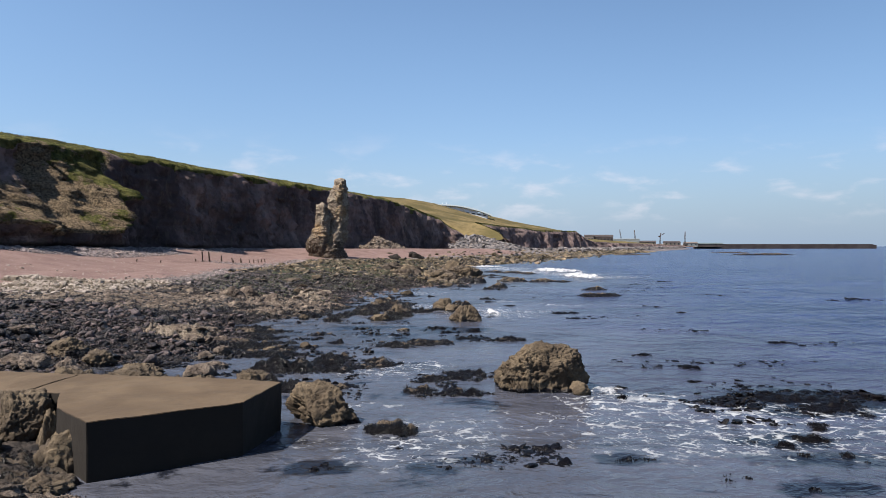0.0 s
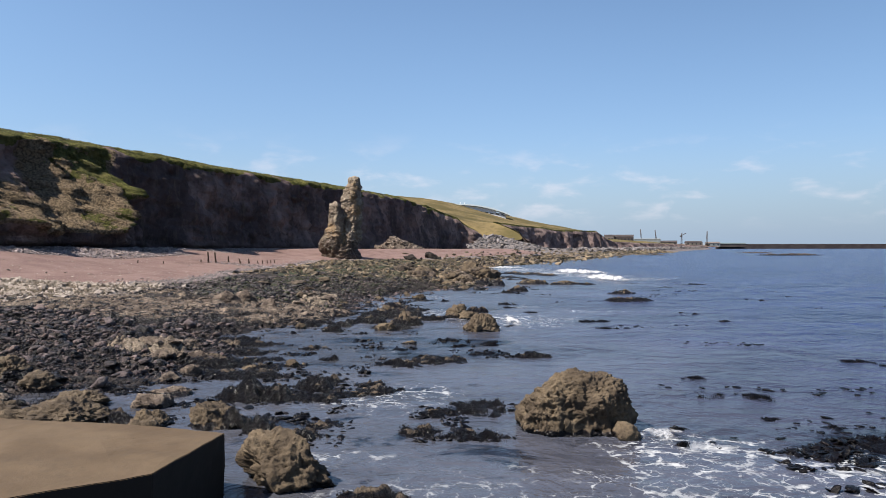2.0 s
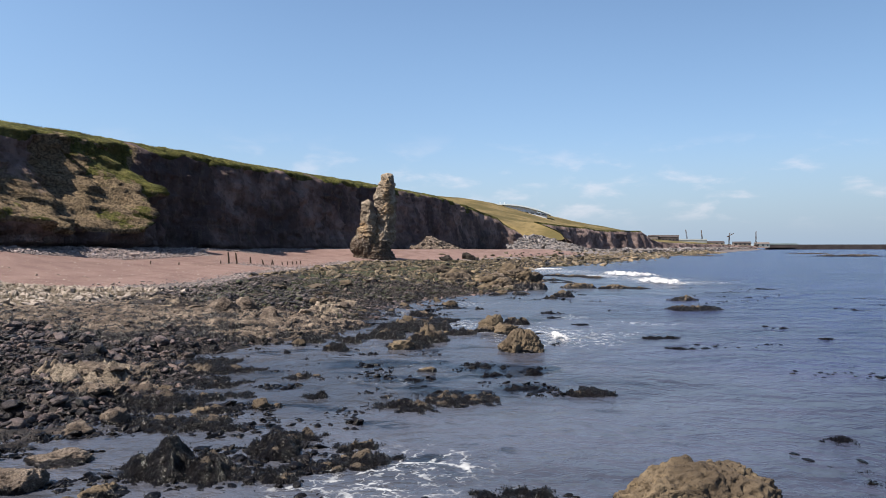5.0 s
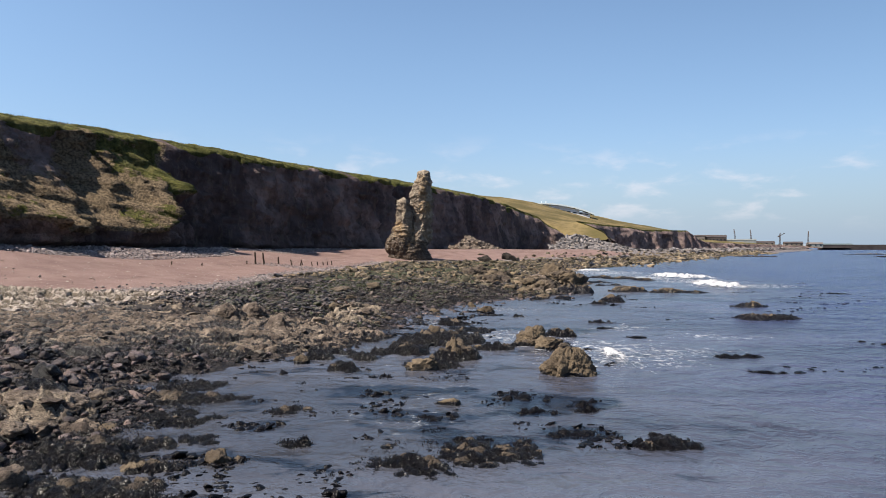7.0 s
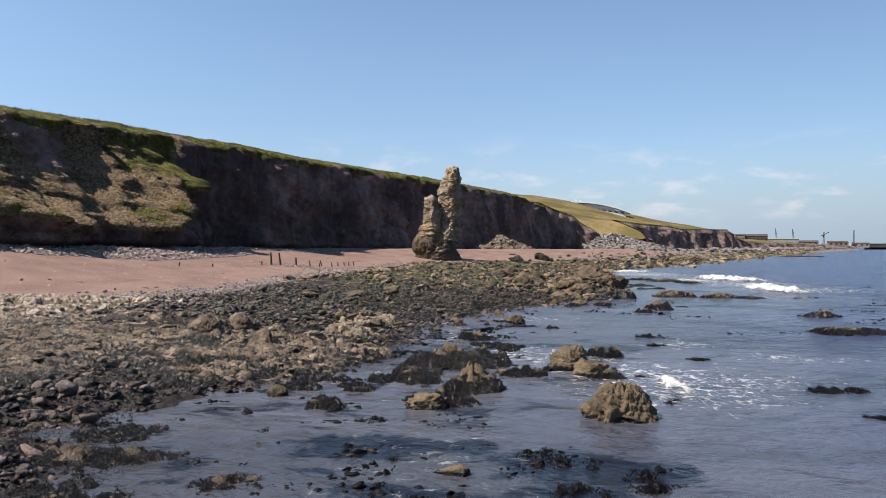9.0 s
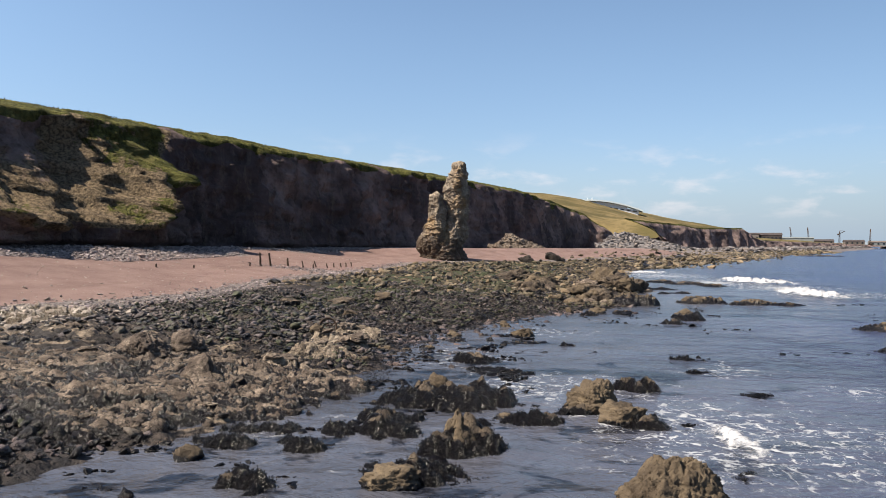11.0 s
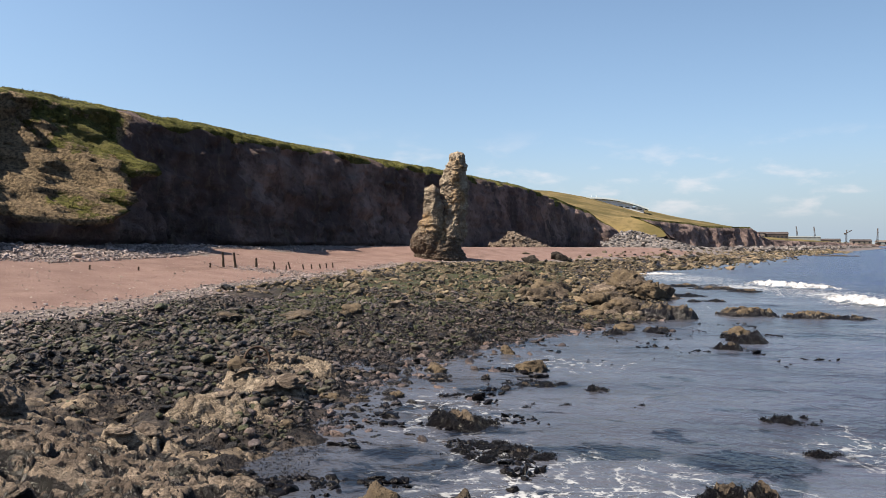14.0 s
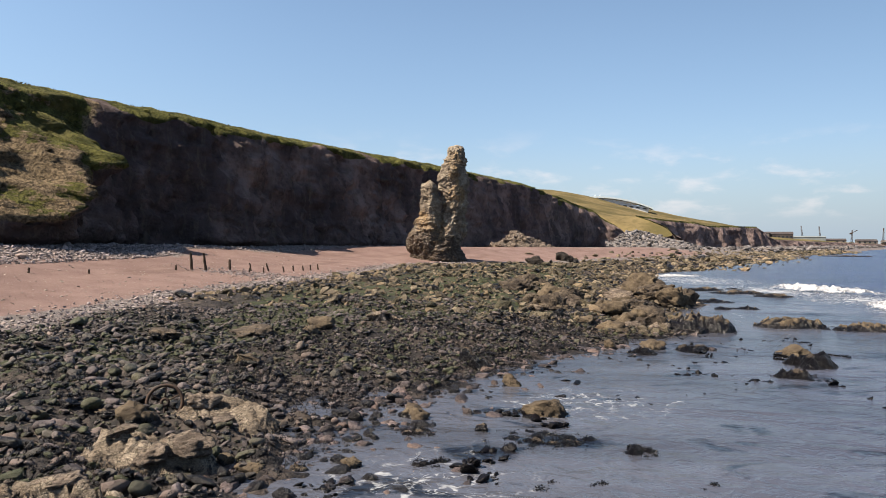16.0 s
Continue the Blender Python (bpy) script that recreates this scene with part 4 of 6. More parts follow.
rock("ledge", -8.3, 44.7, 2.60, 1.89, 0.42)
rock("bare", -6.1, 55.2, 3.2, 1.8, 0.5)
rock("bare", -6.9, 52.6, 2.6, 1.5, 0.46)
rock("bare", -6.6, 61.8, 2.6, 1.6, 0.52)
rock("ledge", -12.6, 50.2, 3.97, 2.86, 0.42)
rock("ledge", -10.0, 51.7, 3.43, 2.46, 0.36)
rock("ledge", -5.4, 75.8, 1.63, 1.14, 1.04)
rock("reef", 9.8, 84.5, 3.89, 2.73, 1.19)
rock("bare", -6.6, 58.7, 2.6, 1.4, 0.48)
rock("weedrock", 19.2, 61.1, 3.4, 1.6, 0.4)
rock("black", 1.3, 141.3, 3.7, 2.6, 1.5, 0, 6, 0.0, 0.7)
rock("black", 6.1, 162.0, 3.9, 2.8, 1.6, 0, 6, 0.0, 0.7)
rock("dark", -13.4, 70.7, 1.48, 1.19, 0.37)
rock("dark", -0.1, 96.3, 3.05, 2.44, 1.03)
rock("dark", 3.2, 88.5, 1.72, 1.38, 1.05)
rock("dark", -10.6, 72.5, 2.28, 1.82, 0.45)
rock("boulder", 4.75, 21.6, 3.1, 2.5, 1.6, 417, 1, 0.1, 0.62, 180)
rock("boulder", -2.0, 17.7, 2.1, 1.45, 1.12, 431, 4, 0.28)
rock("pale", -9.8, 34.0, 2.05, 1.64, 0.72)
rock("pale", -7.0, 24.4, 1.3, 1.04, 0.43)
rock("boulder", -5.0, 24.0, 0.99, 0.79, 0.29)
rock("boulder", -9.1, 24.5, 1.68, 1.34, 0.54)
rock("boulder", -11.4, 26.8, 1.51, 1.21, 0.62)
rock("pale", -11.8, 24.8, 1.2, 0.96, 0.62)
rock("pale", -13.2, 24.8, 1.58, 1.27, 0.6)
rock("pale", -16.6, 31.3, 1.5, 1.2, 0.3)
rock("boulder", -9.6, 17.4, 1.67, 1.34, 0.88)
rock("boulder", -9.5, 18.8, 0.77, 0.61, 0.58)
rock("boulder", -7.4, 15.0, 0.68, 0.54, 0.57)
rock("flat", -7.9, 14.4, 1.29, 1.03, 0.33)
rock("boulder", -6.8, 12.5, 1.32, 1.05, 0.33)
rock("weedrock", -4.3, 22.1, 1.28, 0.89, 0.46)
rock("weedrock", -6.8, 31.0, 2.26, 1.58, 0.52)
rock("weedrock", -0.2, 16.5, 1.05, 0.73, 0.22)
rock("kelp", 2.1, 13.8, 2.6, 1.6, 0.2)
rock("weedrock", 2.2, 23.3, 2.14, 1.49, 0.26)
rock("weedrock", 0.8, 21.0, 1.06, 0.74, 0.21)
rock("weedrock", -0.8, 26.9, 0.9, 0.63, 0.18)
rock("weedrock", 0.9, 31.9, 2.87, 2.01, 0.18)
rock("kelp", 11.4, 24.6, 1.49, 1.04, 0.23)
rock("kelp", 7.4, 21.1, 0.73, 0.51, 0.17)
rock("kelp", 6.6, 12.4, 1.0, 0.7, 0.12)
rock("kelp", 10.4, 16.2, 1.71, 1.19, 0.12)
rock("kelp", 12.1, 17.0, 1.8, 1.26, 0.16)
rock("kelp", 8.7, 14.3, 1.14, 0.8, 0.15)
rock("weedrock", -2.3, 25.0, 1.45, 1.01, 0.23)
rock("weedrock", -6.7, 22.0, 1.08, 0.76, 0.25)
rock("boulder", -4.6, 22.1, 1.23, 0.98, 0.66)
rock("boulder", -6.2, 22.2, 0.93, 0.74, 0.51)
rock("boulder", -10.6, 22.8, 1.41, 1.12, 0.7)
rock("boulder", -13.2, 28.1, 1.78, 1.42, 0.67)
rock("weedrock", -4.3, 25.1, 2.29, 1.6, 0.6)
rock("weedrock", -7.3, 22.8, 1.27, 0.89, 0.3)
rock("boulder", 5.8, 20.4, 0.73, 0.58, 0.44)
rock("boulder", -5.9, 21.1, 0.86, 0.69, 0.5)
rock("boulder", -8.2, 22.9, 1.33, 1.06, 0.58)
rock("weedrock", -2.4, 26.8, 1.68, 1.18, 0.36)
rock("pale", -7.8, 28.2, 0.83, 0.66, 0.39)
rock("weedrock", 2.2, 20.8, 1.36, 0.95, 0.21)
rock("weedrock", -1.8, 21.7, 0.68, 0.48, 0.18)
rock("weedrock", -3.3, 21.4, 1.1, 0.77, 0.43)
rock("weedrock", -2.1, 20.7, 0.94, 0.66, 0.21)
rock("weedrock", -2.9, 32.1, 0.99, 0.69, 0.24)
rock("boulder", -4.0, 30.8, 0.68, 0.54, 0.33)
rock("weedrock", -6.3, 34.2, 1.91, 1.34, 0.32)
rock("weedrock", -5.2, 30.2, 1.09, 0.77, 0.33)
rock("boulder", 0.5, 36.4, 0.82, 0.66, 0.26)
rock("weedrock", -0.3, 42.6, 1.98, 1.38, 0.6)
rock("kelp", 10.0, 24.8, 1.81, 1.27, 0.33)
rock("kelp", 9.9, 22.0, 1.06, 0.74, 0.13)
rock("kelp", 10.5, 27.6, 1.15, 0.8, 0.16)
rock("boulder", 4.5, 41.4, 2.0, 1.5, 1.05, 423, 3, 0.5)
rock("boulder", -0.8, 42.0, 1.23, 0.99, 0.47)
rock("weedrock", 0.2, 44.7, 1.8, 1.26, 0.6)
rock("weedrock", -1.8, 46.9, 1.48, 1.03, 0.42)
rock("weedrock", 1.8, 47.5, 1.49, 1.05, 0.3)
rock("weedrock", -3.7, 30.9, 0.47, 0.33, 0.17)
rock("pale", -9.3, 35.6, 0.95, 0.76, 0.4)
rock("boulder", -7.7, 33.0, 0.82, 0.66, 0.25)
rock("pale", -7.3, 29.1, 0.73, 0.59, 0.43)
rock("boulder", -5.5, 30.2, 0.84, 0.68, 0.27)
rock("weedrock", -7.8, 38.4, 1.96, 1.37, 0.3)
rock("boulder", -5.6, 43.0, 0.66, 0.52, 0.4)
rock("weedrock", 10.4, 71.2, 1.7, 1.1, 0.45)
cluster(10.0, 99.9, 6.59, 5.27, 1.45)
cluster(2.5, 89.6, 4.1, 3.28, 1.27)
cluster(6.8, 83.8, 3.23, 2.59, 0.89)
rock("kelp", 20.1, 61.3, 3.14, 2.2, 0.38)
rock("kelp", -0.6, 35.4, 1.06, 0.75, 0.22)
rock("kelp", 2.4, 37.8, 1.52, 1.06, 0.12)
rock("kelp", 4.4, 35.8, 1.37, 0.96, 0.27)
rock("kelp", 5.8, 33.5, 0.67, 0.47, 0.12)
rock("kelp", -4.2, 35.0, 1.35, 0.94, 0.12)
rock("weedrock", -1.9, 67.8, 1.26, 0.88, 0.38)
rock("kelp", 2.9, 35.7, 1.04, 0.72, 0.19)
rock("kelp", -0.8, 36.9, 1.17, 0.82, 0.21)
rock("kelp", -4.3, 38.9, 1.1, 0.77, 0.15)
rock("weedrock", -3.8, 41.5, 1.26, 0.88, 0.35)
rock("weedrock", -3.7, 35.2, 1.17, 0.82, 0.12)
rock("weedrock", 5.3, 51.8, 1.4, 0.98, 0.43)
rock("pale", -4.9, 47.3, 0.92, 0.73, 0.2)
rock("weedrock", -5.4, 45.4, 0.81, 0.57, 0.26)
rock("weedrock", -4.4, 45.6, 1.05, 0.73, 0.3)
rock("weedrock", -3.6, 44.5, 0.86, 0.6, 0.22)
rock("pale", -16.8, 54.9, 1.03, 0.82, 0.26)
rock("weedrock", -4.1, 49.3, 0.88, 0.61, 0.25)
rock("boulder", -4.6, 55.2, 0.88, 0.7, 0.37)
rock("weedrock", -2.7, 48.6, 0.7, 0.49, 0.15)
rock("boulder", 0.4, 68.3, 0.65, 0.52, 0.44)
rock("boulder", 1.4, 64.8, 1.28, 1.02, 0.46)
rock("weedrock", 11.6, 73.9, 1.97, 1.38, 0.6)
rock("weedrock", 8.4, 58.2, 1.23, 0.86, 0.25)
rock("weedrock", -0.4, 56.7, 1.61, 1.13, 0.34)
rock("weedrock", 0.7, 54.5, 1.99, 1.39, 0.19)
rock("boulder", 1.3, 47.7, 0.76, 0.61, 0.17)
cluster(6.6, 87.5, 4.36, 3.49, 1.71)
cluster(0.4, 103.8, 3.47, 2.78, 0.92)
rock("boulder", -8.3, 73.1, 0.86, 0.69, 0.42)
rock("boulder", -0.2, 62.8, 0.37, 0.3, 0.21)
rock("weedrock", 3.7, 61.4, 0.82, 0.57, 0.21)
rock("weedrock", 1.3, 62.0, 2.08, 1.46, 0.13)
rock("boulder", 11.9, 76.2, 1.42, 1.13, 0.55)
cluster(1.8, 86.5, 2.77, 2.22, 1.59)
rock("boulder", 5.1, 81.7, 1.86, 1.49, 0.6)
rock("boulder", 3.6, 82.6, 1.48, 1.19, 0.44)
rock("weedrock", 5.8, 76.1, 1.21, 0.85, 0.37)
rock("boulder", 6.4, 77.4, 1.14, 0.91, 0.44)
rock("boulder", 4.5, 77.0, 0.63, 0.51, 0.47)
rock("weedrock", 8.2, 77.2, 1.49, 1.04, 0.25)
rock("boulder", -8.2, 60.5, 0.92, 0.73, 0.54)
rock("boulder", -6.3, 57.3, 0.67, 0.54, 0.3)
rock("boulder", -5.3, 59.1, 0.41, 0.33, 0.21)
rock("boulder", -4.1, 58.7, 0.45, 0.36, 0.19)
rock("boulder", -4.6, 58.8, 0.68, 0.55, 0.26)
rock("boulder", -8.0, 74.0, 1.2, 0.96, 0.62)
rock("boulder", -8.7, 68.0, 0.96, 0.77, 0.42)
rock("boulder", -9.6, 59.0, 0.73, 0.58, 0.17)
rock("boulder", -10.2, 60.8, 0.69, 0.55, 0.21)
rock("boulder", -8.9, 60.7, 0.81, 0.65, 0.19)
rock("boulder", -4.7, 62.5, 0.44, 0.35, 0.21)
rock("weedrock", -1.3, 71.2, 1.26, 0.88, 0.56)
rock("boulder", -2.1, 63.8, 0.91, 0.73, 0.37)
rock("weedrock", -1.8, 62.4, 0.84, 0.59, 0.14)
rock("boulder", -3.0, 59.8, 0.49, 0.39, 0.19)
rock("boulder", -2.7, 59.5, 0.47, 0.38, 0.24)
rock("boulder", -3.7, 59.1, 0.41, 0.33, 0.18)
rock("kelp", 13.8, 80.3, 1.6, 1.12, 0.25)
rock("kelp", 22.2, 120.6, 6.88, 4.82, 1.28)
rock("weedrock", -12.2, 100.6, 4.53, 3.17, 0.38)
rock("kelp", 36.1, 85.2, 5.02, 3.51, 0.27)
rock("kelp", 29.8, 61.3, 4.15, 2.91, 0.27)
rock("kelp", 18.7, 30.7, 1.86, 1.3, 0.12)
rock("kelp", 39.4, 55.2, 5.67, 3.97, 0.28)
rock("kelp", 32.6, 75.8, 3.68, 2.57, 0.5)
rock("kelp", 19.5, 50.0, 2.54, 1.78, 0.22)
rock("kelp", 19.9, 45.3, 1.17, 0.82, 0.16)
rock("kelp", 11.6, 20.9, 1.1, 0.77, 0.12)
rock("kelp", 7.4, 19.7, 1.02, 0.72, 0.12)
rock("kelp", 12.2, 19.8, 1.56, 1.09, 0.12)
rock("kelp", -0.1, 14.9, 0.76, 0.53, 0.12)
rock("kelp", -1.6, 29.8, 0.96, 0.67, 0.12)
rock("kelp", -1.4, 31.8, 0.74, 0.52, 0.12)
rock("kelp", -6.1, 32.9, 0.54, 0.38, 0.12)
rock("kelp", 6.4, 43.3, 1.14, 0.8, 0.12)
rock("kelp", 8.2, 55.2, 1.26, 0.88, 0.12)
rock("kelp", 1.8, 49.1, 0.83, 0.58, 0.12)
rock("kelp", 0.8, 47.0, 1.1, 0.77, 0.12)
rock("kelp", -1.1, 60.0, 0.96, 0.67, 0.12)
rock("kelp", 1.3, 58.9, 0.97, 0.68, 0.12)
rock("kelp", 2.4, 59.0, 0.75, 0.53, 0.13)
rock("kelp", 4.5, 59.3, 0.65, 0.45, 0.12)
rock("kelp", 11.6, 42.1, 1.41, 0.99, 0.12)
rock("kelp", 11.8, 45.8, 1.87, 1.31, 0.12)
rock("kelp", -2.1, 40.2, 1.06, 0.74, 0.12)
rock("kelp", 8.8, 51.4, 1.66, 1.16, 0.15)
rock("kelp", 6.0, 47.5, 0.99, 0.69, 0.12)


rock("boulder", -8.6, 22.5, 2.46, 1.96, 0.72, 0, 4, 0.3)
rock("boulder", -9.6, 22.2, 1.75, 1.22, 0.5)
rock("boulder", -4.5, 22.1, 1.47, 1.17, 0.62, 0, 4, 0.3)
rock("boulder", -6.2, 21.9, 1.01, 0.71, 0.36)
rock("pale", -7.0, 25.9, 1.41, 0.99, 0.3)
rock("boulder", 3.7, 48.8, 1.7, 1.3, 0.9)
rock("boulder", 4.3, 47.5, 1.35, 1.0, 0.62)
rock("weedrock", 4.9, 47.2, 1.3, 0.9, 0.36)
rock("weedrock", 3.1, 48.7, 1.2, 0.9, 0.3)
rock("boulder", 0.3, 44.6, 1.05, 0.85, 0.95, 0, 5, 0.55)
rock("weedrock", -2.2, 45.6, 2.1, 1.2, 0.5)
rock("weedrock", -0.5, 49.4, 3.5, 2.3, 0.7)
rock("boulder", -0.9, 49.8, 1.3, 0.8, 0.8)
rock("weedrock", -5.3, 44.2, 1.4, 0.8, 0.4)
rock("weedrock", -3.3, 44.0, 0.9, 0.7, 0.3)
rock("pale", -11.9, 51.9, 2.2, 1.6, 0.9, 0, 2, 0.3, 0.95)
rock("pale", -11.0, 53.2, 1.6, 1.2, 0.9)
rock("pale", -8.7, 49.6, 1.5, 1.1, 0.95, 0, 5, 0.2)

rock("bare", -10.3, 33.7, 3.3, 2.2, 0.72)

# ---- sea stack ----
def column(keys, deep, seed, nz=230, na=150):
    """A ragged rock column: keys are (height, centre, half width)."""
    k = np.array(keys)
    zs = np.linspace(k[0, 0], k[-1, 0], nz)
    cx, r = np.interp(zs, k[:, 0], k[:, 1]), np.interp(zs, k[:, 0], k[:, 2])
    a = np.linspace(0, 2 * math.pi, na, endpoint=False)
    zz_, aa = np.meshgrid(zs, a, indexing="ij")
    rx = r[:, None] * (1.1 + 0.0 * aa)
    sq = 0.86 / (np.abs(np.cos(aa - 0.9)) ** 5 + np.abs(np.sin(aa - 0.9)) ** 5) ** (1 / 5)
    x, y = cx[:, None] + rx * np.cos(aa) * sq, rx * deep * np.sin(aa) * sq
    p = np.stack([x, y, zz_], -1).reshape(-1, 3)
    n = np.stack([np.cos(aa), np.sin(aa), 0 * aa], -1).reshape(-1, 3)
    bed = 0.16 * ridged(p * np.array([0.5, 0.5, 1.3]) + seed, 3, 0.55, seed)
    lump = 0.26 * fbm(p * 0.6 + seed, 3, 0.5, seed + 3) + 0.15 * ridged(p * np.array([1.5, 1.5, 1.2]) + seed, 4, 0.65, seed + 5) + 0.08 * ridged(p * 4.5 + seed, 3, 0.6, seed + 11) - 0.18
    p = p + n * ((bed + lump) * np.clip(rx.ravel() / 1.3, 0.3, 1.0))[:, None]
    p[:, 2] += 0.2 * fbm(p * 1.1, 3, 0.5, seed + 8)
    i, j = np.meshgrid(np.arange(nz - 1), np.arange(na), indexing="ij")
    f = np.stack([i * na + j, i * na + (j + 1) % na, (i + 1) * na + (j + 1) % na, (i + 1) * na + j], -1).reshape(-1, 4)
    cap = len(p)
    p = np.concatenate([p, [[cx[-1], 0, zs[-1] + 0.25]]])
    top = (nz - 1) * na
    lid = np.stack([top + np.arange(na), top + (np.arange(na) + 1) % na, np.full(na, cap), np.full(na, cap)], 1)
    return p, f, lid[:, :3]


def sea_stack(x, y):
    tall = [(1.6, -1.5, 1.5), (3.0, -1.5, 1.7), (4.4, -1.5, 1.9), (5.9, -1.1, 2.0), (7.6, -0.45, 1.65), (9.1, -0.15, 1.5), (10.6, -0.05, 1.45), (12.1, -0.25, 1.6), (13.6, -0.5, 1.7), (14.8, -0.45, 1.5), (16.3, -0.2, 1.25), (17.3, -0.05, 1.0), (18.1, 0.0, 0.8), (18.45, 0.0, 0.4)]
    small = [(1.6, -3.9, 1.7), (2.8, -3.9, 2.0), (3.6, -4.3, 2.1), (4.7, -4.4, 2.15), (5.9, -4.2, 2.0), (7.1, -4.0, 1.65), (8.2, -3.7, 1.3), (9.1, -3.6, 1.1), (10.6, -3.65, 1.05), (12.1, -3.75, 1.0), (13.0, -3.8, 0.85), (13.3, -3.8, 0.45)]
    foot = [(1.4, -2.6, 3.4), (2.6, -2.7, 3.3), (3.6, -2.7, 3.0), (4.6, -2.6, 2.6), (5.6, -2.4, 1.9), (6.4, -2.3, 1.2)]
    base = tagged(new("sea_stack"), "tall twin-pillared limestone sea stack on the beach", "sea stack")
    for name, keys, deep, off, seed in (("tall_pillar", tall, 0.95, 0.5, 61), ("short_pillar", small, 0.9, -0.6, 67), ("foot", foot, 0.75, -0.2, 71)):
        v, quads, lid = column(keys, deep, seed)
        v[:, 1] += off
        tris = np.concatenate([quads[:, [0, 1, 2]], quads[:, [0, 2, 3]], lid])
        # this mask makes the rock browner towards its foot and over the short pillar
        weed = 0.8 * smooth(9.5, 2.6, v[:, 2] + 1.6 * fbm(v * 0.4, 3, 0.5, 5)) + (0.25 * smooth(13, 6, v[:, 2]) if name == "short_pillar" else 0)
        part(name, mesh_of(name, v, tris, m_stack, True, {"weed": weed}), base)
    base.matrix_basis = pose(x, y, 0.1, 0, 0, 6)
    return base


sea_stack(-10.4, 143.5)


# ---- concrete slab ----
def prism(outline, z0, z1, chamfer=0.03, dent=0.0):
    bm = bmesh.new()
    low = [bm.verts.new((x, y, z0)) for x, y in outline]
    top = [bm.verts.new((x, y, z1)) for x, y in outline]
    bm.faces.new(top)
    bm.faces.new(low[::-1])
    n = len(outline)
    for i in range(n):
        bm.faces.new((low[i], low[(i + 1) % n], top[(i + 1) % n], top[i]))
    bmesh.ops.recalc_face_normals(bm, faces=bm.faces)
    if chamfer:
        bmesh.ops.bevel(bm, geom=list(bm.edges), offset=chamfer, segments=2, affect="EDGES")
    return bm


def from_bm(name, bm, mat, shade=False):
    me = bpy.data.meshes.new(name)
    bm.to_mesh(me)
    bm.free()
    me.polygons.foreach_set("use_smooth", np.full(len(me.polygons), shade))
    me.materials.append(mat)
    return me


def roughen(me, amount, scale):
    """Wears a mesh: moves its vertices by noise."""
    co = np.zeros(len(me.vertices) * 3, np.float32)
    me.vertices.foreach_get("co", co)
    p = co.reshape(-1, 3).astype(float)
    d = np.stack([fbm(p * scale + 11 * k, 4, 0.55, 80 + k) for k in range(3)], 1)
    me.vertices.foreach_set("co", (p + amount * d).astype(np.float32).ravel())
    me.update()


def concrete_slab():
    base = tagged(new("concrete_slab"), "broken weathered concrete slab lying among the rocks", "concrete slab")
    for outline in (((-6.1, 13.1), (-3.43, 14.65), (-2.95, 16.95), (-5.25, 17.75), (-8.5, 18.35), (-8.75, 16.35), (-7.9, 15.9), (-7.3, 14.5)), ((-8.8, 16.35), (-8.54, 18.37), (-12.0, 19.3), (-13.0, 17.5), (-10.0, 16.0))):
        bm = prism(outline, -0.5, 1.18, 0.012)
        bmesh.ops.triangulate(bm, faces=bm.faces)
        for _ in range(4):
            long = [e for e in bm.edges if e.calc_length() > 0.22]
            bmesh.ops.subdivide_edges(bm, edges=long, cuts=1)
            bmesh.ops.triangulate(bm, faces=[f for f in bm.faces if len(f.verts) > 3])
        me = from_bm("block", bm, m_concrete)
        roughen(me, 0.016, 1.7)
        part("block", me, base)
    return base


concrete_slab()


# ---- groyne posts ----
def post(x, y, h, lean, seed):
    rng = np.random.default_rng(seed)
    bm = bmesh.new()
    r = 0.11 if h > 0.8 else 0.075
    rings = []
    for s in np.linspace(0, 1, 7):
        wob = rng.normal(0, 0.012, 2)
        rings.append([bm.verts.new((wob[0] + r * (1.08 - 0.22 * s) * math.cos(a) * (1 + rng.normal(0, 0.05)), wob[1] + r * (1.08 - 0.22 * s) * math.sin(a) * (1 + rng.normal(0, 0.05)), -0.3 + s * (h + 0.3) + (rng.normal(0, 0.05) if s == 1 else 0))) for a in np.linspace(0, 2 * math.pi, 9)[:-1]])
    for lo, hi in zip(rings, rings[1:]):
        for i in range(8):
            bm.faces.new((lo[i], lo[(i + 1) % 8], hi[(i + 1) % 8], hi[i]))
    bm.faces.new(rings[-1])
    bm.faces.new(rings[0][::-1])
    ob = new("groyne_post", from_bm("groyne_post", bm, m_timber))
    z = float(land(np.array([x]), np.array([y]))[0])
    ob.matrix_basis = pose(x, y, z, 0, lean, 40 * seed % 60)
    return tagged(ob, "tall dark weathered timber post in the sand" if h > 0.8 else "worn timber stump standing in the sand", "post", "groyne posts")


for n, (px, py, ph, pl) in enumerate(((-26.1, 97.0, 1.36, -5), (-25.4, 97.9, 1.36, -6), (-24.2, 99.8, 0.90, -4), (-23.0, 101.3, 0.66, -12), (-22.6, 100.0, 0.35, 0), (-22.0, 102.6, 0.66, -14), (-21.8, 101.1, 0.39, -3), (-21.1, 103.9, 0.47, -8), (-20.8, 105.5, 0.47, -6), (-20.4, 107.0, 0.47, -8), (-20.2, 108.5, 0.47, -5), (-19.9, 109.9, 0.51, -8), (-26.7, 95.6, 0.35, 0), (-30.7, 84.9, 0.31, 4), (-29.0, 88.4, 0.27, 0))):
    post(px, py, ph, pl, n + 3)


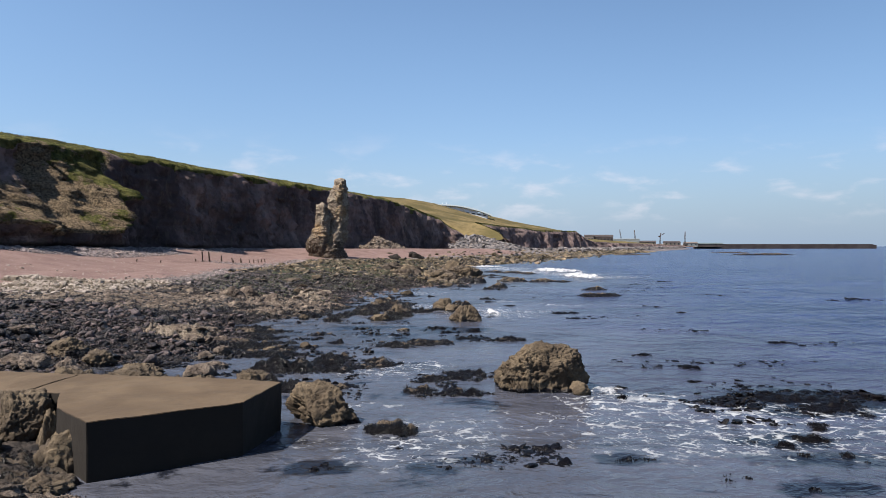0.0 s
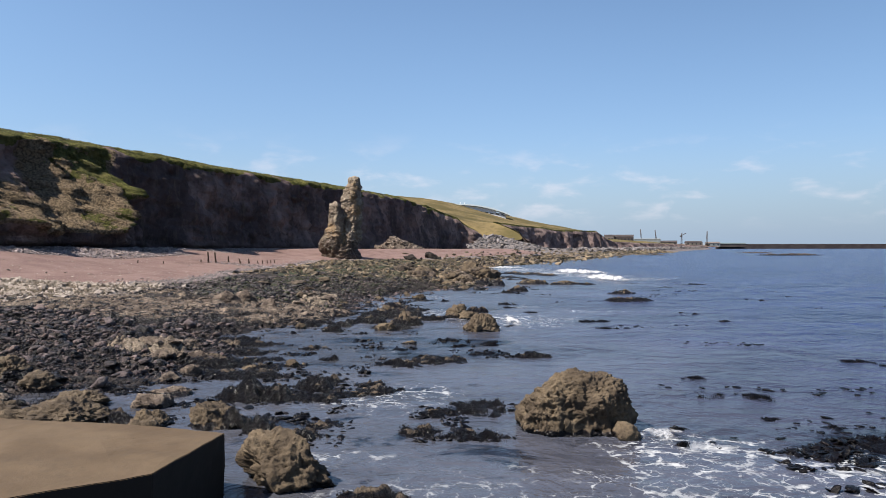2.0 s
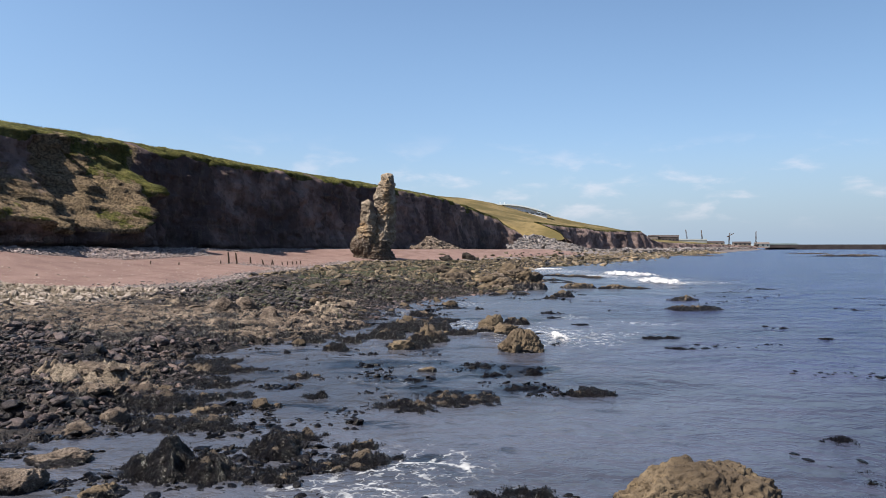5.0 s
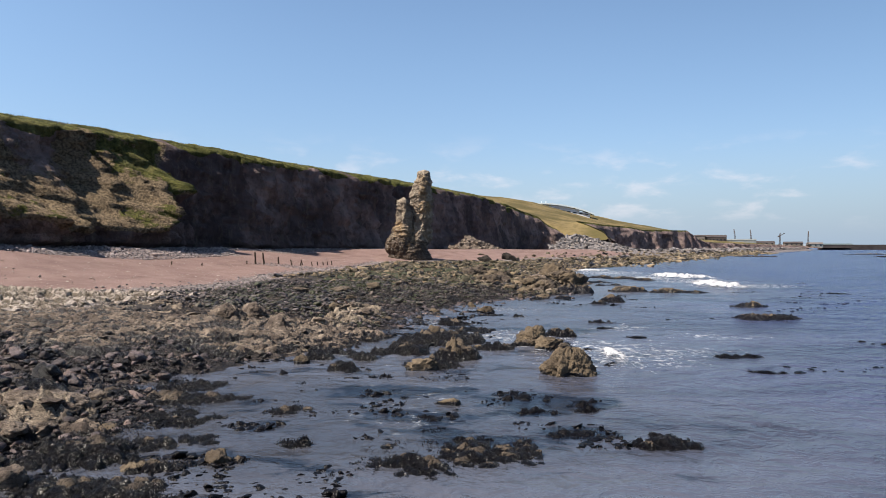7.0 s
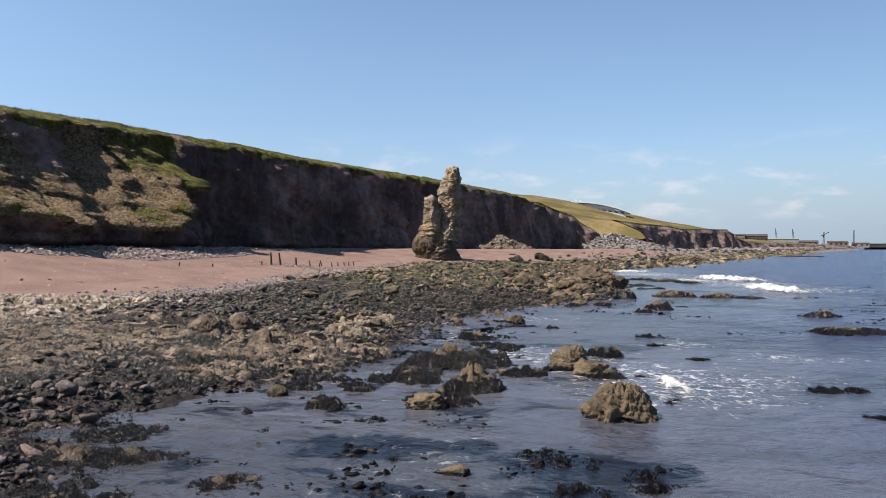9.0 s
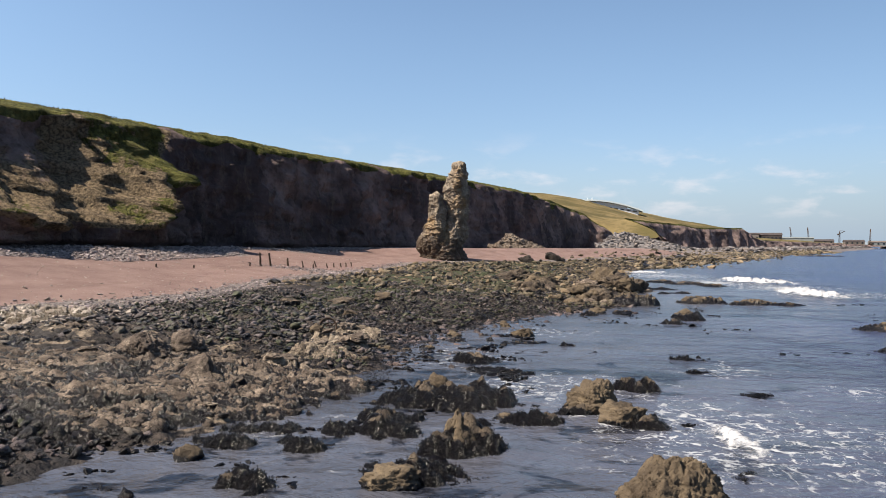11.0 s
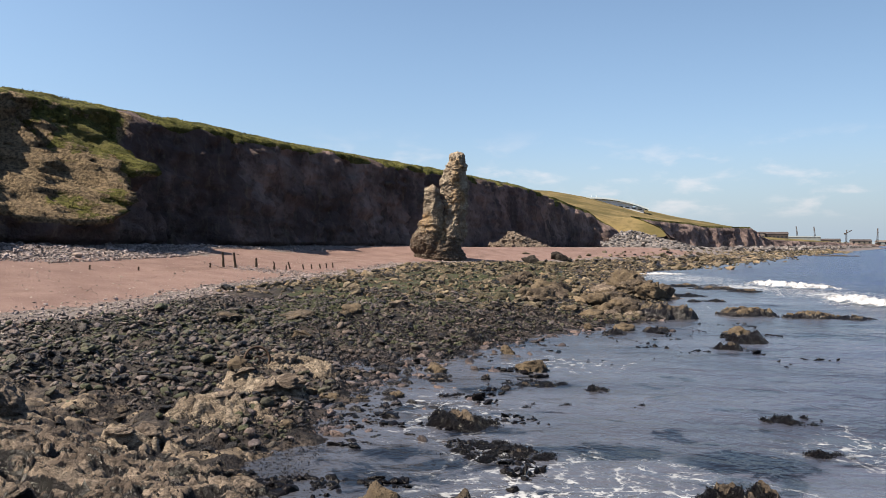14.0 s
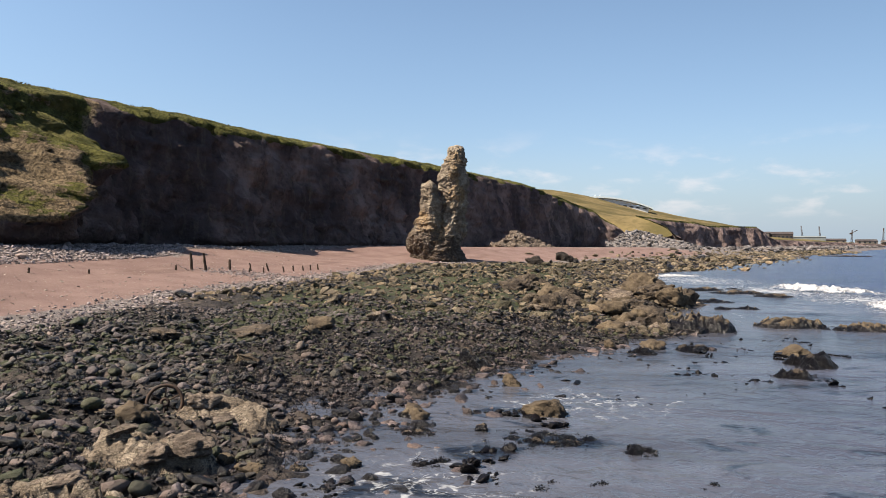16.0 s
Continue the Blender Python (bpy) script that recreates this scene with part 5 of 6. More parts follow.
# ---- old wheel on the cobbles ----
def old_wheel(x, y):
    base = tagged(new("old_wheel"), "rusty old spoked wheel half buried in the cobbles", "wheel")

    def ring(big, small, name, label):
        bm = bmesh.new()
        m, k = 32, 8
        vs = [[bm.verts.new(((big + small * math.cos(b)) * math.cos(a), small * 1.3 * math.sin(b), (big + small * math.cos(b)) * math.sin(a))) for b in np.linspace(0, 2 * math.pi, k + 1)[:-1]] for a in np.linspace(0, 2 * math.pi, m + 1)[:-1]]
        for i in range(m):
            for j in range(k):
                bm.faces.new((vs[i][j], vs[(i + 1) % m][j], vs[(i + 1) % m][(j + 1) % k], vs[i][(j + 1) % k]))
        part(name, from_bm(name, bm, m_rust, True), base, label)

    ring(0.42, 0.045, "rim", "rust-brown rim")
    ring(0.08, 0.04, "hub", "")
    for a in range(6):
        bm = bmesh.new()
        bmesh.ops.create_cone(bm, segments=8, radius1=0.02, radius2=0.02, depth=0.34, cap_ends=True)
        bmesh.ops.transform(bm, verts=bm.verts, matrix=pose(0, 0, 0, 0, 60 * a, 0) @ pose(0, 0, 0.25))
        part("spoke", from_bm("spoke", bm, m_rust, True), base)
    base.matrix_basis = pose(x, y, float(land(np.array([x]), np.array([y]))[0]) + 0.52, -14, 4, 25)
    return base


old_wheel(-8.1, 61.6)


# ---- scattered stones ----
def stones(name, x, y, z, size, level, mat, seed, label, category, sink=0.25, flat=1.0, tilt=0.35):
    """Many stones as one object of stuff. size: half their length."""
    rng = np.random.default_rng(seed)
    n = len(x)
    rot = turn_matrices(rng, n, tilt)
    pick = rng.integers(0, 10, n)
    vs, fs, count = [], [], 0
    for k in range(10):
        m = np.flatnonzero(pick == k)
        v, f = VARIANTS[level][k]
        q = np.einsum("nij,vj->nvi", rot[m], v * np.array([1, 1, flat])) * size[m][:, None, None]
        q[:, :, 0] += x[m][:, None]
        q[:, :, 1] += y[m][:, None]
        q[:, :, 2] += (z[m] + size[m] * flat * (0.55 - sink))[:, None]
        vs.append(q.reshape(-1, 3))
        fs.append((f[None] + (np.arange(len(m)) * len(v))[:, None, None]).reshape(-1, 3) + count)
        count += len(m) * len(v)
    ob = new(name, mesh_of(name, np.concatenate(vs), np.concatenate(fs), mat, level > 1))
    return tagged(ob, label, category, kind="stuff")


def spread(seed, n, y0, y1, u0, u1):
    rng = np.random.default_rng(seed)
    y = rng.uniform(y0, y1, n)
    u = rng.uniform(u0, u1, n)
    return shore_x(y) - u, y, rng


def rocky_only(x, y, slack=1.0):
    return x > np.interp(y, EDGE_Y, EDGE_X) - slack


# dark stones of the near shore
x, y, rng = spread(501, 60000, 16, 50, -0.7, 26)
drift = fbm(np.stack([x, y, 0 * x], 1) * 0.22, 3, 0.5, 9)
keep = rocky_only(x, y) & (rng.uniform(0, 1, len(x)) < 0.55 + 0.4 * smooth(-0.3, 0.4, drift)) & (rng.uniform(0, 1, len(x)) < 1.0 - 0.93 * ledge_zone(x, y)) & ~((x > -13.5) & (x < -2.6) & (y > 12) & (y < 19.4))
x, y = x[keep], y[keep]
size = np.clip(rng.lognormal(-2.62, 0.52, len(x)), 0.035, 0.42)
big = size > 0.13
stones("shore_stones", x[big], y[big], land(x[big], y[big]), size[big], 2, m_wet_stone, 502, "dark weed-stained stones strewn over the near shore", "stones")
stones("shore_shingle", x[~big], y[~big], land(x[~big], y[~big]), size[~big], 1, m_wet_stone, 503, "small dark stones between the near shore rocks", "stones")

# broken limestone slabs of the ledges
x, y, rng = spread(505, 1600, 41, 60, -0.5, 24)
keep = rocky_only(x, y, 0.0) & (rng.uniform(0, 1, len(x)) < ledge_zone(x, y) * 0.9)
x, y = x[keep], y[keep]
stones("ledge_slabs", x, y, land(x, y), np.clip(rng.lognormal(-2.25, 0.5, len(x)), 0.05, 0.35), 2, m_ledge, 506, "broken tan limestone slabs of the bare ledges", "rock slabs", sink=0.4, flat=0.75)

# cobble field
x, y, rng = spread(511, 48000, 44, 86, -0.8, 20)
keep = rocky_only(x, y, 0.5) & (rng.uniform(0, 1, len(x)) < 1.0 - 0.93 * ledge_zone(x, y))
x, y = x[keep], y[keep]
size = np.clip(rng.lognormal(-2.6, 0.45, len(x)), 0.035, 0.34)
big = (size > 0.13) & (y < 72)
stones("cobbles", x[big], y[big], land(x[big], y[big]), size[big], 2, m_cobble, 512, "rounded dark grey-brown cobbles covering the shore", "cobbles")
stones("small_cobbles", x[~big], y[~big], land(x[~big], y[~big]), size[~big], 1, m_cobble, 513, "small dark cobbles between the larger ones", "cobbles")

# weed strewn over the lower shore
x, y, rng = spread(515, 130000, 17, 82, -1.6, 9)
keep = rocky_only(x, y) & (fbm(np.stack([x, y, 0 * x], 1) * 0.45, 3, 0.55, 29) > np.interp(shore_x(y) - x, (-1.6, 0, 4, 9), (0.0, -0.2, 0.05, 0.5))) & ~((x > -13.5) & (x < -2.6) & (y > 12) & (y < 19.4))
x, y = x[keep], y[keep]
flat_v = np.stack([x, y, np.maximum(land(x, y), 0.0) + 0.05 + np.abs(rng.normal(0, 0.07, len(x)))], 1)
tagged(new("shore_weed", frond_mesh(flat_v, rng.normal(0, 0.5, (len(x), 2)), np.ones(len(x)), 516, len(x))), "wet dark seaweed strewn over the lower shore", "seaweed", kind="stuff")

# small stones scattered in the shallows
rng = np.random.default_rng(571)
y = rng.uniform(55, 78, 2600)
x = shore_x(y) + np.abs(rng.normal(0, 2.2, 2600))
size = np.clip(rng.lognormal(-2.2, 0.45, 2600), 0.05, 0.34)
stones("shallows_stones", x, y, np.full(2600, -0.03) - 0.04 * np.minimum(x - shore_x(y), 3), size, 2, m_wet_stone, 572, "brown stones standing in the shallow water", "stones", sink=0.3)

# weed-covered lumps breaking the shallow water
def weed_lumps(seed, n, x0, x1, y0, y1, much, flat=0.6):
    rng = np.random.default_rng(seed)
    x, y = rng.uniform(x0, x1, n), rng.uniform(y0, y1, n)
    keep = (fbm(np.stack([x, y, 0 * x], 1) * np.array([0.7, 1.1, 1]), 3, 0.6, seed % 60) > much) & ~((x > -13.5) & (x < -2.6) & (y > 12) & (y < 19.4))
    x, y = x[keep], y[keep]
    stones("weed_lumps", x, y, np.maximum(land(x, y, False), -0.03), np.clip(rng.lognormal(-2.35, 0.4, len(x)), 0.05, 0.26), 3, m_weed, seed + 1, "dark weed-covered lumps in the shallow water", "weedy rocks", sink=0.3, flat=flat)


weed_lumps(551, 9500, -10.5, -1.0, 19, 34, 0.12)
weed_lumps(553, 4500, -9, 1, 34, 50, 0.42)
weed_lumps(555, 4000, -5.5, 2, 50, 66, 0.42)
weed_lumps(559, 800, 0.7, 3.6, 12.9, 14.8, -0.1, 0.4)
weed_lumps(561, 2200, 8.5, 15, 16.6, 20.2, 0.3, 0.35)
weed_lumps(563, 1800, -1.5, 5, 32.4, 38.4, 0.35, 0.35)
weed_lumps(565, 700, 0.5, 3.6, 20.3, 24.0, 0.2, 0.4)
weed_lumps(557, 2500, -2, 14, 66, 84, 0.45)

# farther stones, up to the stack and beyond
x, y, rng = spread(521, 17000, 80, 175, -1, 34)
keep = rocky_only(x, y, 0.5)
x, y = x[keep], y[keep]
stones("far_cobbles", x, y, land(x, y), np.clip(rng.lognormal(-1.75, 0.55, len(x)), 0.08, 0.8), 1, m_far_rock, 522, "mixed tan and dark rocks towards the stack", "rocks", sink=0.38)

# pale pebbles along the edge of the sand
rng = np.random.default_rng(531)
y = rng.uniform(28, 150, 9000)
x = np.interp(y, EDGE_Y, EDGE_X) - rng.normal(0.8, 1.1, len(y))
x[:900], y[:900] = rng.normal(-21.0, 2.6, 900), rng.normal(98.5, 1.3, 900)
stones("edge_pebbles", x, y, land(x, y), np.clip(rng.lognormal(-2.6, 0.4, len(x)), 0.03, 0.25), 1, m_pebble, 532, "pale pebbles and driftline along the sand", "pebbles")

# pale shingle bank at the foot of the cliff
y = np.concatenate([rng.uniform(62, 118, 15000), rng.uniform(118, 172, 4000)])
x = np.interp(y, FOOT_Y, FOOT_X) + rng.uniform(-0.6, 1.0, len(y)) * np.interp(y, (60, 80, 105, 125, 150, 200), (7.5, 6.5, 6.0, 7.5, 6.0, 5.0))
stones("shingle_bank", x, y, land(x, y), np.clip(rng.lognormal(-2.45, 0.5, len(x)), 0.04, 0.6), 1, m_pebble, 534, "pale shingle banked along the cliff foot", "shingle")

# stones lying on the sand
y = rng.uniform(40, 130, 2200)
x = np.interp(y, EDGE_Y, EDGE_X) - 1 - rng.uniform(0, 1, len(y)) ** 1.6 * 20
stones("sand_stones", x, y, land(x, y), np.clip(rng.lognormal(-2.8, 0.45, len(x)), 0.03, 0.25), 1, m_crust, 536, "scattered pale stones lying on the sand", "stones", sink=0.35, flat=0.6)

# fallen heap under the cliff behind the stack
n = 2600
ang, rad = rng.uniform(0, 2 * math.pi, n), np.sqrt(rng.uniform(0, 1, n))
x, y = -3.4 + rad * np.cos(ang) * np.where(np.cos(ang) > 0, 8.0, 5.0), 189 + rad * np.sin(ang) * 7.0
z = 3.4 + 3.3 * (1 - rad) ** 1.2 + rng.uniform(-0.2, 0.2, n)
stones("rockfall", x, y, z, np.clip(rng.lognormal(-1.1, 0.5, n), 0.15, 1.5), 1, m_pale, 538, "pale fallen rock heaped at the cliff foot", "rockfall")

# whitened crust of flat stones where the sand meets the ledges
y = rng.normal(52.5, 4.5, 4500)
x = np.interp(y, EDGE_Y, EDGE_X) + 1.2 + rng.normal(0, 2.0, 4500) - 0.2 * np.abs(y - 55)
stones("white_shingle", x, y, land(x, y), np.clip(rng.lognormal(-2.3, 0.5, 4500), 0.04, 0.4), 1, m_crust, 546, "whitish flat stones between sand and ledges", "shingle", flat=0.6)

# rough grass along the cliff top
y = rng.uniform(70, 300, 9000)
x = np.interp(y, CLIFF_Y, CLIFF_X) - 2.0 - np.abs(rng.normal(0, 1.6, 9000))
z = np.interp(y, TOP_Y, TOP_Z) + 0.02 * np.abs(x) * 0
tall = rng.uniform(0.04, 0.2, 9000)
lean_x, lean_y, wide = rng.normal(0, 0.2, 9000), rng.normal(0, 0.2, 9000), rng.uniform(0.04, 0.12, 9000)
tri = np.stack([np.stack([x - wide, y - wide * 0.8, z - 0.2], 1), np.stack([x + wide, y + wide * 0.8, z - 0.2], 1), np.stack([x + lean_x, y + lean_y, z + tall], 1)], 1).reshape(-1, 3)
tagged(new("cliff_top_grass", mesh_of("cliff_top_grass", tri, np.arange(27000).reshape(-1, 3), m_turf, False)), "rough grass fringe along the cliff top", "grass", kind="stuff")

# armour rock below the grassy valley and on towards the harbour
y = rng.uniform(268, 350, 4200)
s = rng.uniform(0, 1, 4200)
x = 25 + np.maximum(y - 290, 0) * 0.36 + s * 27
z = 2.0 + 7.0 * (1 - s) ** 1.1 * smooth(270, 330, y) + rng.uniform(-0.3, 0.4, 4200)
stones("rock_armour", x, y, z, np.clip(rng.lognormal(-0.2, 0.35, 4200), 0.4, 1.8), 1, m_armour, 540, "grey-white armour rocks piled below the slope", "rock armour")
y = 330 + rng.uniform(0, 1, 3000) ** 1.3 * 620
x = shore_x(y) - rng.uniform(8, 42, 3000)
stones("far_armour", x, y, 0.8 + rng.uniform(0, 1.8, 3000), np.clip(rng.lognormal(0.0, 0.35, 3000), 0.5, 2.0), 1, m_armour, 542, "pale boulders lining the shore to the harbour", "rock armour")
y = rng.uniform(165, 500, 3000)
x = shore_x(y) - rng.normal(4, 6, 3000)
stones("far_reef", x, y, np.maximum(land(x, y, False), 0) + rng.uniform(0, 0.2, 3000), np.clip(rng.lognormal(-0.6, 0.5, 3000), 0.2, 1.8), 1, m_far_rock, 544, "low brown rocks along the far waterline", "rocks", sink=0.62, flat=0.7)


# ---- headlands and harbour ----
def loft(edge, name, label, category, inland=(-0.8, 0.6), reach=260.0, rise_z=None):
    """A grassy sheet from an edge curve (x, y, z) rising inland."""
    e = np.array(edge, float)
    t = np.concatenate([[0], np.cumsum(np.hypot(*np.diff(e[:, :2], axis=0).T))])
    tt = np.arange(0, t[-1], 2.5)
    c = np.stack([np.interp(tt, t, e[:, k]) for k in range(3)], 1)
    for _ in range(2):
        c[1:-1] = (c[:-2] + 2 * c[1:-1] + c[2:]) / 4
    s = np.concatenate([np.linspace(0, 1, 40) ** 1.6])
    target = np.interp(tt, t, rise_z)
    x = c[:, 0, None] + inland[0] * reach * s
    y = c[:, 1, None] + inland[1] * reach * s
    ramp = np.interp(tt, t, np.interp(np.arange(len(t)), (14, 17, 19), (0.42, 0.36, 0.3)))
    z = c[:, 2, None] + (target - c[:, 2])[:, None] * smooth(0, 1, s[None] / ramp[:, None]) ** 0.8
    p = np.stack([x, y, z], -1).reshape(-1, 3)
    p[:, 2] += 0.6 * fbm(p * 0.05, 3, 0.5, 91) * np.repeat(smooth(0, 0.1, s)[None], len(c), 0).ravel()
    ob = new(name, mesh_of(name, p, grid_faces(*x.shape), m_turf, True))
    return tagged(ob, label, category, kind="structure")


def cliff_band(edge, name, label, foot=4.0, out=4.0, seed=7):
    e = np.array(edge, float)
    t = np.concatenate([[0], np.cumsum(np.hypot(*np.diff(e[:, :2], axis=0).T))])
    tt = np.arange(0, t[-1], 1.0)
    c = np.stack([np.interp(tt, t, e[:, k]) for k in range(3)], 1)
    g = np.gradient(c[:, :2], axis=0)
    g /= np.linalg.norm(g, axis=1, keepdims=True)
    n = np.stack([g[:, 1], -g[:, 0]], 1)
    v = np.linspace(0, 1, 26)
    x = c[:, 0, None] + n[:, 0, None] * out * (1 - v)
    y = c[:, 1, None] + n[:, 1, None] * out * (1 - v)
    z = foot + (c[:, 2, None] + 0.4 - foot) * v
    p = np.stack([x, y, z], -1).reshape(-1, 3)
    d = (1.6 * ridged(p * np.array([0.08, 0.08, 0.02]), 3, 0.5, seed) + 0.9 * fbm(p * 0.3, 4, 0.5, seed + 2)) * np.repeat((0.25 + smooth(1.0, 0.8, v))[None], len(c), 0).ravel()
    p[:, :2] += np.repeat(n, len(v), 0) * d[:, None]
    grass_ = np.repeat(smooth(0.86, 1.0, v)[None], len(c), 0).ravel() * 0.9
    ob = new(name, mesh_of(name, p, grid_faces(*x.shape), m_cliff, True, {"grass": grass_, "clay": 0.35 + 0 * grass_}))
    return tagged(ob, label, "cliff", kind="structure")


HILL_EDGE = ((8.4, 320, 23.0), (14, 325, 20.8), (18.4, 330, 19.5), (23.4, 335, 18.0), (27.9, 338, 14.6), (32.5, 341, 12.4), (38, 346, 8.5), (46, 348, 7.5), (58, 342, 7.5), (56, 352, 11.5), (50, 362, 15.0), (45, 370, 17.2), (62, 392, 16.0), (81, 413, 15.2), (98, 459, 14.6), (137, 502, 15.2), (150, 530, 11.0), (175, 585, 8.0), (235, 680, 7.0), (320, 840, 7.0), (390, 910, 5.0), (430, 945, 3.5))
loft(HILL_EDGE, "grass_hill", "dry grassy hillside running down to the far cliffs", "hill", rise_z=(27, 28, 29, 30, 31, 32, 32, 33, 34, 35, 36, 36, 37, 38, 39, 31, 24, 17, 13, 13, 10, 6))
cliff_band(((6, 317.5, 23.0), (8.4, 319.5, 22.8), (14, 324.5, 20.6), (18.4, 329.5, 19.3), (23.4, 334.5, 17.8), (27.9, 337.5, 14.4), (32.5, 340.5, 12.2), (38, 345.5, 8.3), (40, 349, 4.0)), "headland_cliff", "dark rocky end of the cliff where it drops to the shore", 2.4, 3.0, 7)
cliff_band(HILL_EDGE[8:], "far_cliff", "far limestone cliff below the grassy hill", 2.5, 4.0, 27)


def box(name, sx, sy, sz, mat, parent, m, bevel=0.15):
    bm = bmesh.new()
    bmesh.ops.create_cube(bm, size=1.0)
    bmesh.ops.transform(bm, verts=bm.verts, matrix=Matrix.Diagonal((sx, sy, sz, 1)))
    if bevel:
        bmesh.ops.bevel(bm, geom=list(bm.edges), offset=bevel, segments=1, affect="EDGES")
    bmesh.ops.transform(bm, verts=bm.verts, matrix=m @ pose(0, 0, sz / 2))
    return part(name, from_bm(name, bm, mat), parent)


def arc_roof(name, length, depth, rise_, thick, mat, parent, m):
    bm = bmesh.new()
    rows = []
    for s in np.linspace(-1, 1, 17):
        x, z = s * length / 2, rise_ * (1 - s * s)
        rows.append([bm.verts.new((x, y, z + dz)) for y, dz in ((-depth / 2, 0), (depth / 2, 0), (depth / 2, thick), (-depth / 2, thick))])
    for a, b in zip(rows, rows[1:]):
        for i in range(4):
            bm.faces.new((a[i], a[(i + 1) % 4], b[(i + 1) % 4], b[i]))
    bm.faces.new(rows[0])
    bm.faces.new(rows[-1][::-1])
    bmesh.ops.recalc_face_normals(bm, faces=bm.faces)
    bmesh.ops.transform(bm, verts=bm.verts, matrix=m)
    return part(name, from_bm(name, bm, mat), parent)


def hill_hall():
    base = tagged(new("hill_hall"), "long pale building with a curved blue-grey roof on the hill", "building")
    tip = pose(11.5, 0, 1.3, 0, 8.8, 0)
    arc_roof("roof", 46, 12, 3.0, 0.9, m_roof, base, tip)
    low = box("wall", 41, 9, 7.4, m_wall, base, tip @ pose(0, 0, -6.6))
    box("wall", 26, 8.6, 2.4, m_wall, base, tip @ pose(0, 0, 0.4))
    for k in range(10):
        box("window", 2.4, 0.2, 0.7, m_glass, low, tip @ pose(-18 + 4.0 * k, -4.56, -0.6), 0)
    for k in range(2):
        box("vent", 0.8, 0.8, 2.4, m_roof, base, pose(-1 + 3.0 * k, 0, 5.2), 0.05)
    base.matrix_basis = pose(38.5, 494, 28.0, 0, 0, -6)
    return base


hill_hall()


def shed(x, y, z, length, depth, high, pitch, wall, roof, label, turn=0.0, windows=0):
    base = tagged(new("harbour_shed"), label, "shed", "harbour buildings")
    body = box("wall", length, depth, high, wall, base, pose(0, 0, 0))
    bm = bmesh.new()
    ends = []
    for sx in (-1, 1):
        ends.append([bm.verts.new((sx * (length / 2 + 0.4), yy_, zz_)) for yy_, zz_ in ((-depth / 2 - 0.4, high - 0.1), (depth / 2 + 0.4, high - 0.1), (0, high + pitch))])
    bm.faces.new(ends[0][::-1])
    bm.faces.new(ends[1])
    for i in range(3):
        bm.faces.new((ends[0][i], ends[0][(i + 1) % 3], ends[1][(i + 1) % 3], ends[1][i]))
    bmesh.ops.recalc_face_normals(bm, faces=bm.faces)
    part("roof", from_bm("roof", bm, roof), base)
    for k in range(windows):
        box("window", 1.8, 0.3, 1.8, m_glass, body, pose((k + 0.5) * length / windows - length / 2, -depth / 2 - 0.1, high * 0.45), 0)
    base.matrix_basis = pose(x, y, z, 0, 0, turn)
    return base


shed(278, 895, 8.5, 34, 16, 8.0, 2.5, m_dark, m_dark, "dark grey block on the rise behind the shore", -15, 8)
shed(262, 890, 8.0, 12, 10, 9.5, 1.5, m_brick, m_dark, "tall brick end building beside the dark block", -15, 3)
shed(318, 915, 7.0, 40, 14, 6.0, 1.2, m_store, m_store, "long white warehouse by the harbour", -15, 0)
shed(352, 925, 4.5, 26, 12, 5.0, 2.0, m_brick, m_dark, "low brown harbour shed", -12, 4)
shed(400, 950, 4.0, 22, 12, 5.0, 2.0, m_brick, m_dark, "low brown harbour shed", -12, 4)
shed(432, 960, 3.0, 18, 12, 5.0, 2.0, m_store, m_brick, "pale harbour shed with a red roof", -12, 3)
shed(470, 985, 2.5, 40, 18, 4.5, 1.5, m_dark, m_slate, "long grey-green harbour shed", -8, 0)


def strut(a, b, r, mat, parent, name):
    a, b = Vector(a), Vector(b)
    bm = bmesh.new()
    bmesh.ops.create_cone(bm, segments=6, radius1=r, radius2=r, depth=(b - a).length, cap_ends=True)
    bmesh.ops.transform(bm, verts=bm.verts, matrix=Matrix.Translation((a + b) / 2) @ (b - a).to_track_quat("Z", "Y").to_matrix().to_4x4())
    return part(name, from_bm(name, bm, mat, True), parent)


def crane(x, y, z, high, lean, jib, label):
    base = tagged(new("harbour_crane"), label, "crane", "harbour cranes")
    box("cab", 4.0, 4.0, 3.2, m_rust, base, pose(0, 0, 0))
    top = Vector((lean, 0, high))
    for dx_, dy_ in ((-0.8, -0.8), (0.8, -0.8), (0.8, 0.8), (-0.8, 0.8)):
        strut((dx_, dy_, 3.0), (top.x + dx_ * 0.35, dy_ * 0.35, high), 0.15, m_rust, base, "mast_leg")
    for k in range(7):
        s0, s1 = k / 7, (k + 1) / 7
        sign = 1 if k % 2 else -1
        strut((lean * s0 + sign * 0.8, -0.5, 3 + (high - 3) * s0), (lean * s1 - sign * 0.7, -0.5, 3 + (high - 3) * s1), 0.1, m_rust, base, "brace")
    if jib:
        strut((top.x - 1, 0, high * 0.78), (top.x + jib, 0, high * 0.98), 0.4, m_rust, base, "jib")
        strut((top.x, 0, high), (top.x + jib, 0, high * 0.98), 0.12, m_rust, base, "stay")
        box("counterweight", 2.0, 2.0, 1.8, m_rust, base, pose(top.x - 1.6, 0, high * 0.7))
    base.matrix_basis = pose(x, y, z)
    return base


crane(317, 922, 6.5, 20, -2.5, 0, "dark lattice crane mast at the harbour")
crane(338, 925, 6.0, 20, -2.0, 0, "dark lattice crane mast at the harbour")
crane(374, 928, 4.0, 18, 0.5, 6, "harbour crane with a short raised jib")
crane(417, 945, 3.5, 21, 0.3, 0, "slim dark harbour mast")


